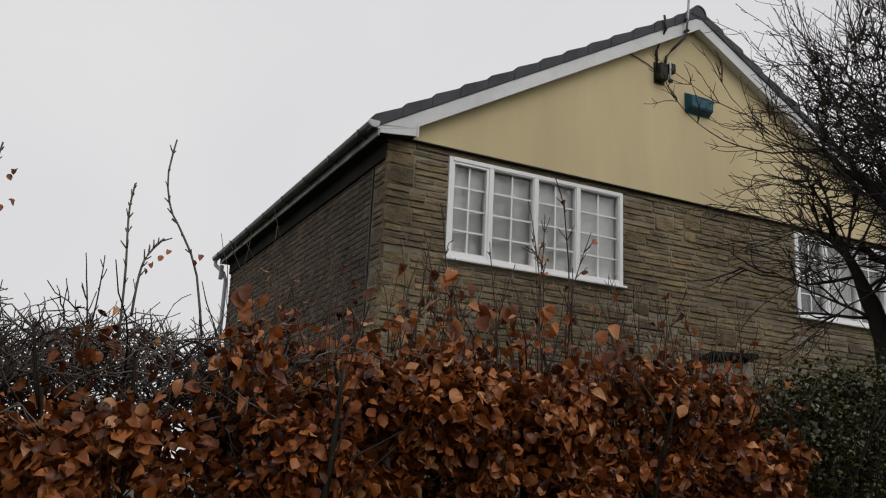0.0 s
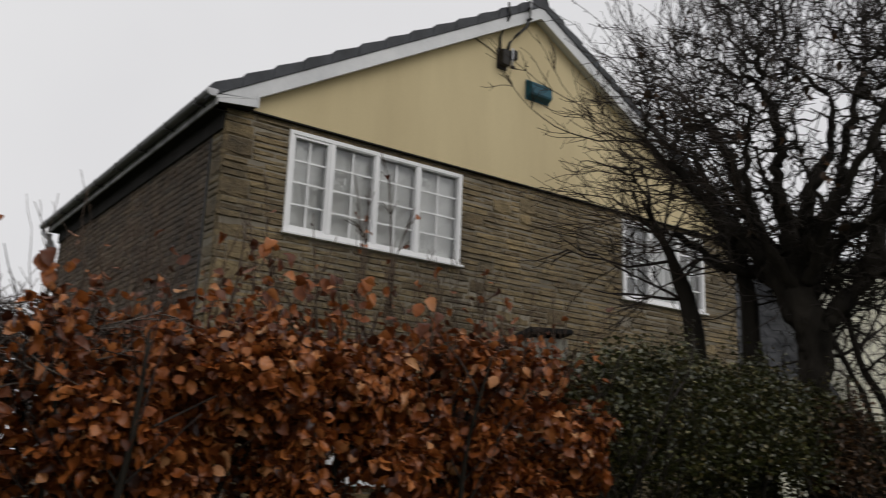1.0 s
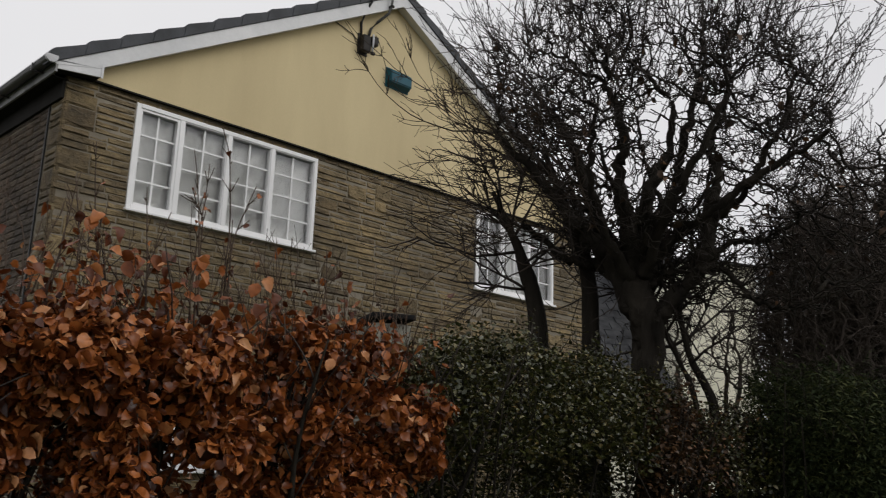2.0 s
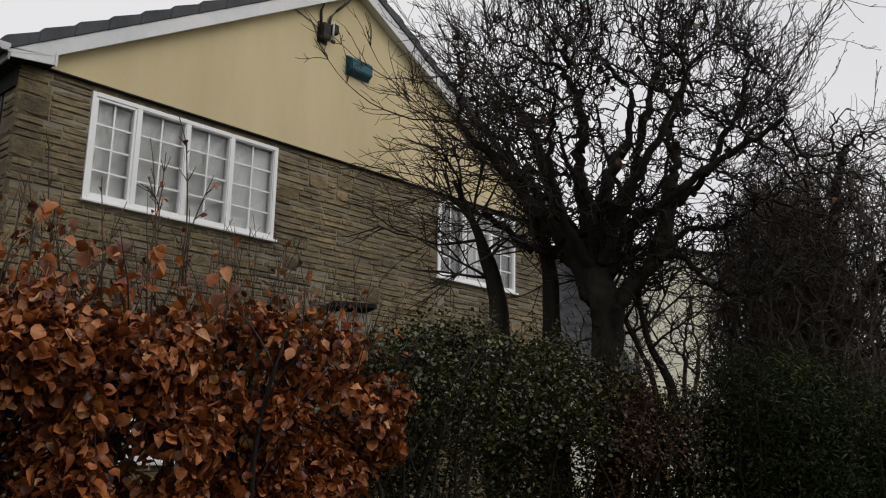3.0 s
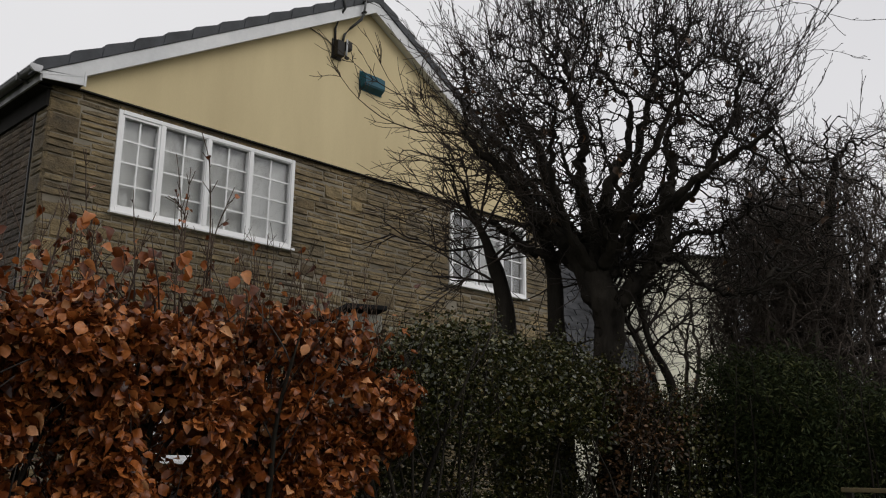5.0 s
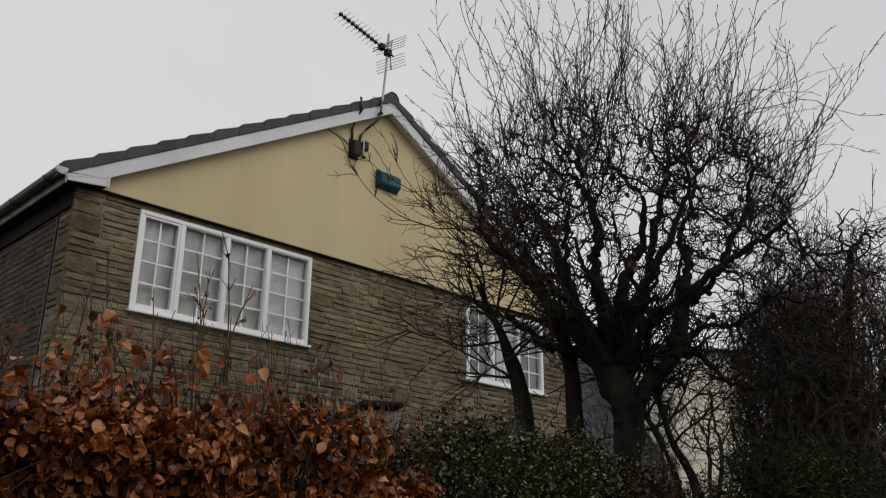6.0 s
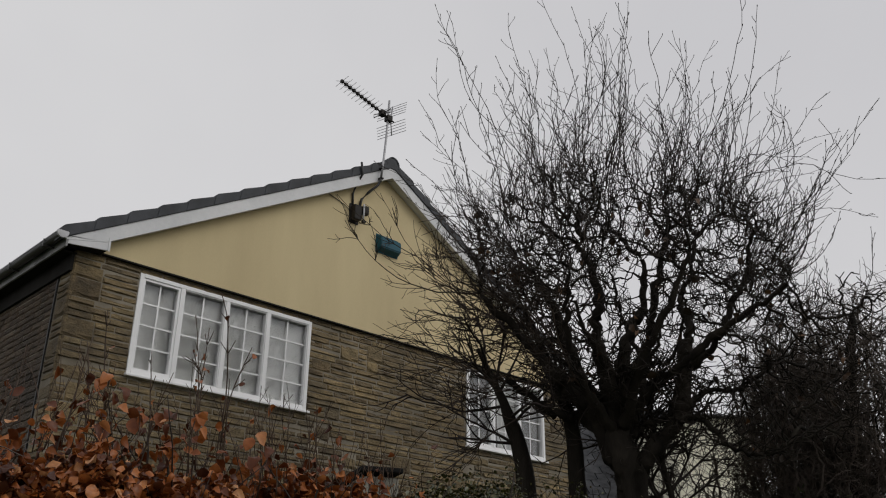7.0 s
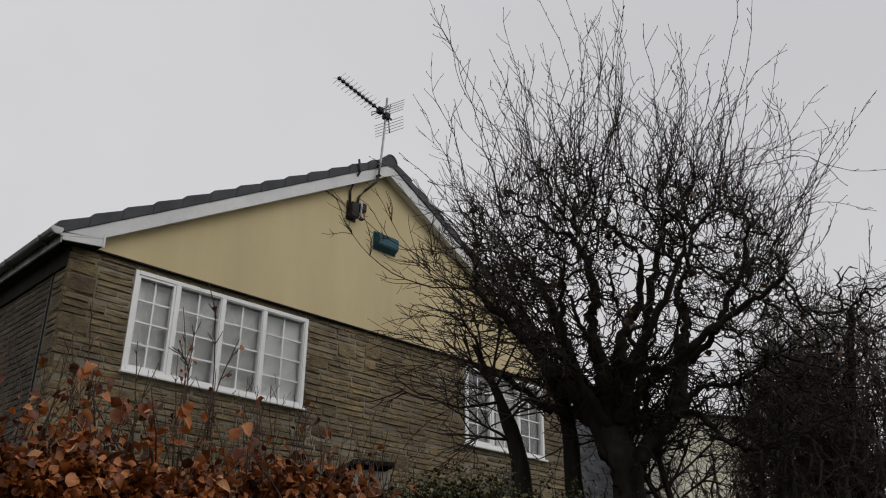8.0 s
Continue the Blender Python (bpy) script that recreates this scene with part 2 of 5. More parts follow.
class Tubes:
    """Gathers tapered round stems into one mesh."""

    def __init__(self, sides=5):
        self.sides, self.v, self.f, self.n = sides, [], [], 0

    def add(self, points, radii):
        p = np.asarray(points, float)
        k, s = len(p), self.sides
        t = np.gradient(p, axis=0)
        t /= np.linalg.norm(t, axis=1)[:, None] + 1e-9
        ref = np.where(np.abs(t[:, 2:3]) > 0.9, np.array([[1.0, 0.13, 0]]), np.array([[0.0, 0.05, 1.0]]))
        u = np.cross(t, ref)
        u /= np.linalg.norm(u, axis=1)[:, None] + 1e-9
        if s >= 8:
            for q in range(1, k):
                side = u[q - 1] - t[q] * (u[q - 1] @ t[q])
                u[q] = side / (np.linalg.norm(side) + 1e-9)
        w = np.cross(t, u)
        a = np.linspace(0, 2 * np.pi, s, endpoint=False)
        r = np.asarray(radii, float)[:, None, None]
        ring = p[:, None] + r * (np.cos(a)[None, :, None] * u[:, None] + np.sin(a)[None, :, None] * w[:, None])
        self.v.append(ring.reshape(-1, 3))
        i = np.arange(k - 1)[:, None] * s
        j, jn = np.arange(s)[None], (np.arange(s)[None] + 1) % s
        q = self.n + np.stack([i + j, i + jn, i + s + jn, i + s + j], -1).reshape(-1, 4)
        self.f.append(np.concatenate([q[:, [0, 1, 2]], q[:, [0, 2, 3]]]))
        cap = self.n + (k - 1) * s
        self.f.append(np.array([[cap, cap + m, cap + m + 1] for m in range(1, s - 1)]))
        self.f.append(np.array([[self.n, self.n + m + 1, self.n + m] for m in range(1, s - 1)]))
        self.n += k * s

    def mesh(self, name):
        return raw_mesh(name, np.concatenate(self.v), np.concatenate(self.f))


def rod(a, b, r, sides=8):
    t = Tubes(sides)
    t.add([a, (np.array(a) + np.array(b)) / 2, b], [r, r, r])
    return t.mesh("rod")


def pipe(points, r, sides=8):
    t = Tubes(sides)
    t.add(points, [r] * len(points))
    return t.mesh("pipe")


def leaf_template(width=0.34, curl=0.25, fold=0.18, sections=4, crumple=0.0, seed=0):
    """A pointed oval leaf one unit long along y, folded on its rib and curled: verts, tris."""
    v, f = [(0, 0, 0)], []
    dent = np.random.default_rng(seed).normal(0, crumple, (sections + 1, 5))
    for i in range(1, sections + 1):
        y = i / (sections + 1)
        w = width * math.sin(math.pi * y ** 1.08) ** 0.72
        z = -curl * (y - 0.3) ** 2
        a, b, c, d, e = dent[i]
        v += [(-w * (1 + a), y + 0.4 * b, z + fold * w + b), (0.3 * c, y, z + 0.6 * c), (w * (1 + d), y - 0.4 * e, z + fold * w * 0.8 + e)]
    v.append((0, 1, -curl * 0.49))
    f += [(0, 2, 1), (0, 3, 2)]
    for i in range(sections - 1):
        a = 1 + 3 * i
        f += [(a, a + 1, a + 4), (a, a + 4, a + 3), (a + 1, a + 2, a + 5), (a + 1, a + 5, a + 4)]
    a, tip = 1 + 3 * (sections - 1), 1 + 3 * sections
    f += [(a, a + 1, tip), (a + 1, a + 2, tip)]
    return np.array(v, float), np.array(f)


def turns(yaw, pitch, roll):
    cy, sy, cp, sp, cr, sr = np.cos(yaw), np.sin(yaw), np.cos(pitch), np.sin(pitch), np.cos(roll), np.sin(roll)
    z, o = np.zeros_like(yaw), np.ones_like(yaw)
    rz = np.stack([cy, -sy, z, sy, cy, z, z, z, o], -1).reshape(-1, 3, 3)
    rx = np.stack([o, z, z, z, cp, -sp, z, sp, cp], -1).reshape(-1, 3, 3)
    ry = np.stack([cr, z, sr, z, o, z, -sr, z, cr], -1).reshape(-1, 3, 3)
    return rz @ rx @ ry


def scatter(name, places, sizes, templates, rng, droop=(-1.2, 0.4)):
    """Leaves at places, each turned its own way, as one mesh."""
    places, sizes = np.asarray(places), np.asarray(sizes)
    pick = rng.integers(0, len(templates), len(places))
    vs, fs, base = [], [], 0
    for k, (tv, tf) in enumerate(templates):
        p, s = places[pick == k], sizes[pick == k]
        if not len(p):
            continue
        m = turns(rng.uniform(0, 2 * np.pi, len(p)), rng.uniform(*droop, len(p)), rng.uniform(-1.2, 1.2, len(p)))
        v = np.einsum("nij,kj->nki", m, tv) * s[:, None, None] + p[:, None]
        f = tf[None] + (np.arange(len(p)) * len(tv))[:, None, None] + base
        base += len(p) * len(tv)
        vs.append(v.reshape(-1, 3))
        fs.append(f.reshape(-1, 3))
    return raw_mesh(name, np.concatenate(vs), np.concatenate(fs))


# ---------------------------------------------------------------- ground
def ground_height(x, y):
    s = np.clip((y + 8.0) / 3.0, 0, 1)
    return -0.5 + 0.5 * s * s * (3 - 2 * s)


rings = [0, 1, 2, 3, 4, 5, 6, 7, 8, 9, 10, 12, 14, 17, 20, 25, 32, 42, 60, 100, 200, 500, 1200, 3000]
spokes = 72
gv = [(0.0, -3.0, float(ground_height(0, -3.0)))]
for r in rings[1:]:
    for k in range(spokes):
        a = 2 * math.pi * k / spokes
        x, y = r * math.cos(a), -3 + r * math.sin(a)
        lump = 0.03 * noise.noise(Vector((x * 0.7, y * 0.7, 0))) if r < 60 else 0
        gv.append((x, y, float(ground_height(x, y)) + lump))
gf = [(0, 1 + k, 1 + (k + 1) % spokes) for k in range(spokes)]
for i in range(len(rings) - 2):
    for k in range(spokes):
        a, b = 1 + i * spokes + k, 1 + i * spokes + (k + 1) % spokes
        gf += [(a, a + spokes, b + spokes), (a, b + spokes, b)]
ground = link_part("ground", raw_mesh("ground", gv, gf), GRASS, None, "rough damp grass ground round the house and hedge", True)
tagged(ground, kind="structure", category="ground")

# ---------------------------------------------------------------- house
X0, X1, Y1 = 0.31, 9.17, 7.2          # outer faces of the walls
BASE, SILL, HEAD, STONE_TOP = -0.05, 3.6, 4.8, 4.86
RIDGE_X, EAVE_Z = 4.74, 4.995         # ridge, and the verge's lower end
SLOPE = (7.675 - EAVE_Z) / (RIDGE_X - 0.066)
W1, W2, W3 = (1.095, 3.56), (6.54, 8.38), (1.2, 3.3)
LOW = (0.9, 1.95)
house = thing("house", (X0, 0, BASE), "brown stone house with cream rendered gable and dark tiled roof", "house")


def roof_z(x):
    return EAVE_Z + SLOPE * ((x - 0.066) if x < RIDGE_X else (2 * RIDGE_X - 0.066 - x))


def wall_boxes(lo, hi, base, top, holes, flat):
    """Backing of a wall as one shell, with its openings cut through."""
    us = sorted({lo, hi, *(c for h in holes for c in h[:2])})
    zs = sorted({base, top, *(c for h in holes for c in h[2:])})

    def solid(i, k):
        if not (0 <= i < len(us) - 1 and 0 <= k < len(zs) - 1):
            return False
        u, z = (us[i] + us[i + 1]) / 2, (zs[k] + zs[k + 1]) / 2
        return not any(h[0] < u < h[1] and h[2] < z < h[3] for h in holes)

    bm, made = bmesh.new(), {}

    def vert(i, k, side):
        if (i, k, side) not in made:
            made[i, k, side] = bm.verts.new(flat(us[i], zs[k], side))
        return made[i, k, side]

    for i in range(len(us) - 1):
        for k in range(len(zs) - 1):
            if not solid(i, k):
                continue
            ring = ((i, k), (i + 1, k), (i + 1, k + 1), (i, k + 1))
            for side in (0, 1):
                bm.faces.new([vert(a, b, side) for a, b in ring])
            for (a, b), (c, d), (di, dk) in zip(ring, ring[1:] + ring[:1], ((0, -1), (1, 0), (0, 1), (-1, 0))):
                if not solid(i + di, k + dk):
                    bm.faces.new((vert(a, b, 0), vert(c, d, 0), vert(c, d, 1), vert(a, b, 1)))
    bmesh.ops.recalc_face_normals(bm, faces=bm.faces)
    return bm


HOLES = [(*W1, SILL, HEAD), (*W2, SILL, HEAD), (*W3, *LOW)]
wall_gable = part("wall", wall_boxes(X0 + 0.014, X1, BASE, STONE_TOP, HOLES, lambda u, z, back: (u, 0.3 if back else 0.014, z)), MORTAR, house,
                  "gable wall of coursed split brown stone")
wall_side = part("wall", wall_boxes(0.3, Y1, BASE, STONE_TOP, [], lambda u, z, back: (X0 + (0.3 if back else 0.014), u, z)), MORTAR, house,
                 "side wall of thin coursed brown stone")
part("wall", box((X1 - 0.3, 0.3, BASE), (X1, Y1, STONE_TOP)), MORTAR, house, "plain side wall")
part("wall", box((X0 + 0.3, Y1 - 0.3, BASE), (X1 - 0.3, Y1, STONE_TOP)), MORTAR, house, "plain back wall")
part("floor", box((X0 + 0.3, 0.3, 2.5), (X1 - 0.3, Y1 - 0.3, 2.7)), INSIDE, house)
part("floor", box((X0 + 0.3, 0.3, BASE), (X1 - 0.3, Y1 - 0.3, BASE + 0.1)), INSIDE, house)
part("ceiling", box((X0 + 0.3, 0.3, STONE_TOP + 0.01), (X1 - 0.3, Y1 - 0.3, STONE_TOP + 0.08)), INSIDE, house)
part("partition", box((X0 + 0.3, 3.6, 2.7), (X1 - 0.3, 3.7, STONE_TOP)), INSIDE, house)

# rendered gable, a little proud of the stone, its edge shadow a dark strip
gx0, gx1 = 0.60, 2 * RIDGE_X - 0.60
gable = part("gable_render", prism([(gx0, 4.868), (gx1, 4.868), (gx1, roof_z(gx1) - 0.2), (RIDGE_X, roof_z(RIDGE_X) - 0.2), (gx0, roof_z(gx0) - 0.2)], "y", -0.03, 0.27),
             RENDER, house, "cream rendered gable triangle with faint streaks")
part("drip_bead", box((gx0, -0.042, 4.862), (gx1, 0.0, 4.88)), UNDER_SHADE, house)
part("gable_render", prism([(X0, STONE_TOP + 0.09), (X1, STONE_TOP + 0.09), (RIDGE_X, roof_z(RIDGE_X) - 0.2)], "y", Y1 - 0.3, Y1), RENDER, house)


# stones: a grid of courses, filled with blocks, jumpers and long thin stones
def lay_stones(length, height, course, holes, quoin, rng, jumpers=110, widths=(5, 15), odd=1):
    unit = 0.03925
    rows, cols = int(height / course), int(round(length / unit))
    free = np.ones((rows, cols), bool)
    for a, b, z0, z1 in holes:
        c0, c1 = int(math.floor(a / unit + 1e-6)), int(math.ceil(b / unit - 1e-6))
        for r in range(rows):
            if (r + 0.5) * course > z0 and (r + 0.5) * course < z1:
                free[r, c0:c1] = False
    out = []

    def put(r, c, h, w):
        if r + h <= rows and c + w <= cols and free[r:r + h, c:c + w].all():
            free[r:r + h, c:c + w] = False
            out.append((c * unit, r * course, w * unit, h * course))
            return True
        return False

    r, k = 0, 0
    while quoin and r < rows:
        if k % 2 == odd:
            put(r, 0, min(3, rows - r), quoin)
        r, k = r + 3, k + 1
    for _ in range(int(rows * cols / jumpers)):
        put(rng.integers(0, rows), rng.integers(0, cols), rng.integers(2, 4), rng.integers(5, 10))
    for r in range(rows):
        c = 0
        while c < cols:
            if not free[r, c]:
                c += 1
                continue
            room = 1
            while c + room < cols and free[r, c + room]:
                room += 1
            w = int(rng.integers(*widths))
            if room - w < 4:
                w = room if room < 17 else room // 2
            put(r, c, 1, w)
            c += w
    return out


def stone_block(seed):
    """A unit block with a rough pitched face towards -y and chamfered edges."""
    rng = np.random.default_rng(seed)
    rim = [(-0.5, -0.5), (0.5, -0.5), (0.5, 0.5), (-0.5, 0.5)]
    v = [(x, 0.5, z) for x, z in rim] + [(x, -0.14, z) for x, z in rim]
    for x, z in ((-0.45, -0.30), (0, -0.33), (0.45, -0.30), (0.45, 0.2), (0, 0.16), (-0.45, 0.2)):
        v.append((x, (-0.54 if z < 0 else -0.38) + rng.uniform(-0.22, 0.2), z + rng.uniform(-0.08, 0.08)))
    f = [(0, 1, 5, 4), (1, 2, 6, 5), (2, 3, 7, 6), (3, 0, 4, 7), (4, 5, 10, 9, 8), (5, 6, 11, 10), (6, 7, 13, 12, 11), (7, 4, 8, 13), (8, 9, 12, 13), (9, 10, 11, 12)]
    return v, f


BLOCKS = [stone_block(k) for k in range(8)]


def block_set(name, mat):
    out = []
    for v, f in BLOCKS:
        me = bpy.data.meshes.new(name)
        me.from_pydata(v, [], f)
        me.materials.append(mat)
        out.append(me)
    return out


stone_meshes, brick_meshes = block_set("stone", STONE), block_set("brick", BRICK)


def build_stones(parent, stones, to_world, single, name, piece="stone", meshes=None, joined=None, deep=0.046):
    """Stones picked by single() become objects of their own; the rest are joined into one mesh."""
    rng = np.random.default_rng(11)
    vs, fs, n = [], [], 0
    for u, z, w, h in stones:
        k = int(rng.integers(0, len(BLOCKS)))
        gap = 0.0045
        size = Vector((w - gap, deep, h - gap))
        m = to_world(u + w / 2, z + h / 2, 0.003 + 0.49 * deep + rng.uniform(-0.13, 0.087) * deep) @ Matrix.Diagonal((*size, 1))
        if single(u, z):
            ob = new(piece, (meshes or stone_meshes)[k])
            ob.parent = parent
            ob.matrix_basis = m
        else:
            v, f = BLOCKS[k]
            vs += [m @ Vector(p) for p in v]
            fs += [tuple(i + n for i in face) for face in f]
            n += len(v)
    me = bpy.data.meshes.new(name)
    me.from_pydata(vs, [], fs)
    tagged(link_part(name, me, joined or STONE_JOINED, parent), kind="stuff")


COURSE = 4.91 / 64


# ---------------------------------------------------------------- windows
def window(name, x0, x1, z0, z1, mullions, cols, rows, label, deep=0.05):
    """A white plastic window in the gable wall: frame, casements, glass and glazing bars, sill."""
    win = thing(name, (x0, 0, z0), label, "")
    win.parent = house
    win.matrix_parent_inverse = Matrix.Translation(-house.location)
    f, y0, y1 = 0.05, deep - 0.055, deep + 0.05

    def sub(pname, bm, mat, label=""):
        return part(pname, bm, mat, win, label)

    for lo, hi in (((x0, y0, z0), (x0 + f, y1, z1)), ((x1 - f, y0, z0), (x1, y1, z1)), ((x0 + f, y0, z1 - f), (x1 - f, y1, z1)), ((x0 + f, y0, z0), (x1 - f, y1, z0 + f))):
        sub("frame", box(lo, hi, 0.006), WHITE)
    edges = [x0 + f, *mullions, x1 - f]
    for m in mullions:
        sub("mullion", box((m - 0.028, y0, z0 + f), (m + 0.028, y1, z1 - f), 0.006), WHITE)
    for i, (a, b) in enumerate(zip(edges, edges[1:])):
        a, b = a + (0.028 if i else 0), b - (0.028 if i < len(edges) - 2 else 0)
        c0, c1 = z0 + f, z1 - f
        g = 0.03 if i == 0 and cols > 1 else 0.012
        cas = bmesh.new()
        yo = y0 - (0.014 if g > 0.03 else -0.012)
        for lo, hi in (((a, yo, c0), (a + g, y1 - 0.01, c1)), ((b - g, yo, c0), (b, y1 - 0.01, c1)), ((a + g, yo, c1 - g), (b - g, y1 - 0.01, c1)), ((a + g, yo, c0), (b - g, y1 - 0.01, c0 + g))):
            add_box(cas, lo, hi, 0.004)
        sub("casement", cas, WHITE)
        ga, gb, g0, g1 = a + g, b - g, c0 + g, c1 - g
        for back in (0.004, 0.024):
            pane = sub("pane", box((ga, deep + back, g0), (gb, deep + back + 0.005, g1)), GLASS)
            pane.visible_shadow = False
        for k in range(1, cols):
            x = ga + (gb - ga) * k / cols
            sub("glazing_bar", box((x - 0.010, deep - 0.006, g0), (x + 0.010, deep + 0.003, g1)), WHITE)
        for k in range(1, rows):
            z = g0 + (g1 - g0) * k / rows
            sub("glazing_bar", box((ga, deep - 0.0075, z - 0.010), (gb, deep + 0.0025, z + 0.010)), WHITE)
    sub("sill", box((x0 - 0.02, -0.05, z0 - 0.035), (x1 + 0.03, y1, z0 - 0.002), 0.008), WHITE, "thin white projecting sill")
    return win


def curtain(x0, x1, z0, z1, y, folds, depth, label):
    """A hanging cloth with soft folds."""
    n, rows = int((x1 - x0) / 0.02), 6
    rng = np.random.default_rng(int(x0 * 100))
    phase = np.cumsum(rng.uniform(0.6, 1.4, n + 1)) * 0.02 * folds
    bm = bmesh.new()
    grid = []
    for k in range(rows + 1):
        z = z1 + (z0 - z1) * k / rows
        grid.append([bm.verts.new((x0 + (x1 - x0) * i / n, y + depth * (0.6 + 0.4 * k / rows) * math.sin(phase[i]), z)) for i in range(n + 1)])
    for a, b in zip(grid, grid[1:]):
        for i in range(n):
            bm.faces.new((a[i], a[i + 1], b[i + 1], b[i]))
    bmesh.ops.solidify(bm, geom=bm.faces[:], thickness=0.004)
    ob = part("curtain", bm, CURTAIN, None, label, True)
    return tagged(ob, category="curtain", group="curtains behind the windows")


window("window", *W1, SILL, HEAD, (1.654, 2.275, 2.884), 2, 4, "four-light white plastic window with slim glazing bars")
window("window", *W2, SILL, HEAD, (7.15, 7.77), 2, 4, "white plastic window half hidden by bare branches")
window("window", *W3, *LOW, (1.9, 2.6), 1, 1, "low white plastic window behind the hedge")
curtain(W1[0] + 0.03, W1[1] - 0.03, SILL + 0.04, HEAD, 0.108, 5, 0.0003, "plain pale net curtain behind the window")
curtain(W2[0] + 0.02, W2[0] + 0.24, SILL, HEAD, 0.2, 60, 0.025, "white gathered curtain drawn to one side")
curtain(W2[1] - 0.92, W2[1] - 0.55, SILL, HEAD, 0.2, 60, 0.025, "white gathered curtain drawn to one side")

# ---------------------------------------------------------------- roof
OUT = -0.16                            # the verge's overhang
left_eave, right_eave = 0.066, 2 * RIDGE_X - 0.066
for side in (0, 1):
    fl = (lambda x: x) if not side else (lambda x: 2 * RIDGE_X - x)
    eave, zt = left_eave, 0.0
    # deck and rows of interlocking tiles
    part("roof", prism([(fl(eave + 0.02), roof_z(eave) - 0.13), (fl(RIDGE_X), roof_z(RIDGE_X) - 0.13), (fl(RIDGE_X), roof_z(RIDGE_X) - 0.05), (fl(eave + 0.02), roof_z(eave) - 0.05)],
                       "y", OUT + 0.07, Y1 + 0.12), TILE, house, "roof slope of dark concrete tiles")
    rows = 13
    span = (RIDGE_X - eave) / rows
    tiles = bmesh.new()
    for r in range(rows):
        a, b = eave + span * r, eave + span * (r + 1) + 0.06
        if r == rows - 1:
            b = RIDGE_X
        for k in range(24):
            y = OUT + 0.09 + k * 0.311
            za, zb = EAVE_Z + SLOPE * (a - eave), EAVE_Z + SLOPE * (b - eave)
            q = [(fl(a), za - 0.045), (fl(b), zb - 0.06), (fl(b), zb - 0.042), (fl(a), za - 0.012)]
            va = [tiles.verts.new((u, y, v)) for u, v in q]
            vb = [tiles.verts.new((u, y + 0.303, v)) for u, v in q]
            for i in range(4):
                j = (i + 1) % 4
                tiles.faces.new((va[i], vb[i], vb[j], va[j]))
            tiles.faces.new(va)
            tiles.faces.new(vb[::-1])
    bmesh.ops.recalc_face_normals(tiles, faces=tiles.faces)
    tagged(part("tiling", tiles, TILE, house), kind="stuff")
    # verge caps, each lapping the one below
    rise = 13
    step = (RIDGE_X - 0.06 - eave) / rise
    for k in range(rise):
        a, b = eave + step * k - 0.012, eave + step * (k + 1) + 0.05
        za, zb = EAVE_Z + SLOPE * (a - eave), EAVE_Z + SLOPE * (b - eave)
        cap = prism([(fl(a - 0.02), za - 0.150), (fl(b), zb - 0.138), (fl(b), zb - 0.022), (fl(a + 0.03), za + SLOPE * 0.03 + 0.014), (fl(a), za + 0.002)], "y", OUT - 0.035, OUT + 0.10)
        for v in cap.verts:
            if v.co.y < OUT and abs(v.co.x - fl(b)) < 0.02:
                v.co.y += 0.012
        bmesh.ops.bevel(cap, geom=cap.edges[:], offset=0.006, segments=1, affect="EDGES")
        part("verge_tile", cap, TILE, house)
    # barge board and the soffit behind it
    lo, hi = 0.30, RIDGE_X
    zb = lambda x: EAVE_Z + SLOPE * (x - eave)
    part("barge_board", prism([(fl(0.05), 4.90), (fl(0.13), 4.86), (fl(0.56), zb(0.56) - 0.318), (fl(hi), zb(hi) - 0.318), (fl(hi), zb(hi) - 0.12), (fl(0.05), zb(0.05) - 0.10)], "y", OUT - 0.012, OUT + 0.014), BOARD, house,
         "white painted barge board, weathered at the joints")
    part("verge_soffit", prism([(fl(0.6), zb(0.6) - 0.305), (fl(hi), zb(hi) - 0.305), (fl(hi), zb(hi) - 0.287), (fl(0.6), zb(0.6) - 0.287)], "y", OUT + 0.014, -0.03), BOARD, house)
    part("eave_box_end", prism([(fl(0.1475), 4.82), (fl(0.60), 4.872), (fl(0.60), zb(0.6) - 0.18), (fl(0.1475), zb(0.1475) - 0.16)], "y", OUT - 0.009, OUT + 0.012), BOARD, house, "white boxed eave end with cracked paint")
    part("eave_box_soffit", prism([(fl(0.15), 4.824), (fl(0.595), 4.874), (fl(0.595), 4.96), (fl(0.15), 4.9)], "y", OUT + 0.012, -0.005), UNDER_SHADE, house)
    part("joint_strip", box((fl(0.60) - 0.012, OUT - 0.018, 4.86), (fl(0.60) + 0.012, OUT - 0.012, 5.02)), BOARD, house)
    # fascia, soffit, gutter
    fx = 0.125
    part("fascia", box(*(((fx, OUT - 0.006, 4.785), (fx + 0.022, Y1 + 0.1, 4.93)) if not side else ((fl(fx) - 0.022, OUT - 0.006, 4.785), (fl(fx), Y1 + 0.1, 4.93)))), FASCIA, house, "mottled grey fascia board")
    part("soffit", box(*(((fx + 0.022, -0.004, 4.792), (X0 + 0.02, Y1 + 0.1, 4.807)) if not side else ((X1 - 0.02, -0.004, 4.792), (fl(fx) - 0.022, Y1 + 0.1, 4.807)))), UNDER_SHADE, house, "eave soffit, dark with its shade painted in")
    gut = bmesh.new()
    prof = [(0.056 * math.cos(a), 0.056 * math.sin(a)) for a in np.linspace(math.pi, 2 * math.pi, 11)]
    prof += [(0.050 * math.cos(a), 0.050 * math.sin(a)) for a in np.linspace(2 * math.pi, math.pi, 11)]
    cx = fx - 0.062
    ga = [gut.verts.new((fl(cx + u), -0.19, 4.915 + v)) for u, v in prof]
    gb = [gut.verts.new((fl(cx + u), Y1 + 0.25, 4.905 + v)) for u, v in prof]
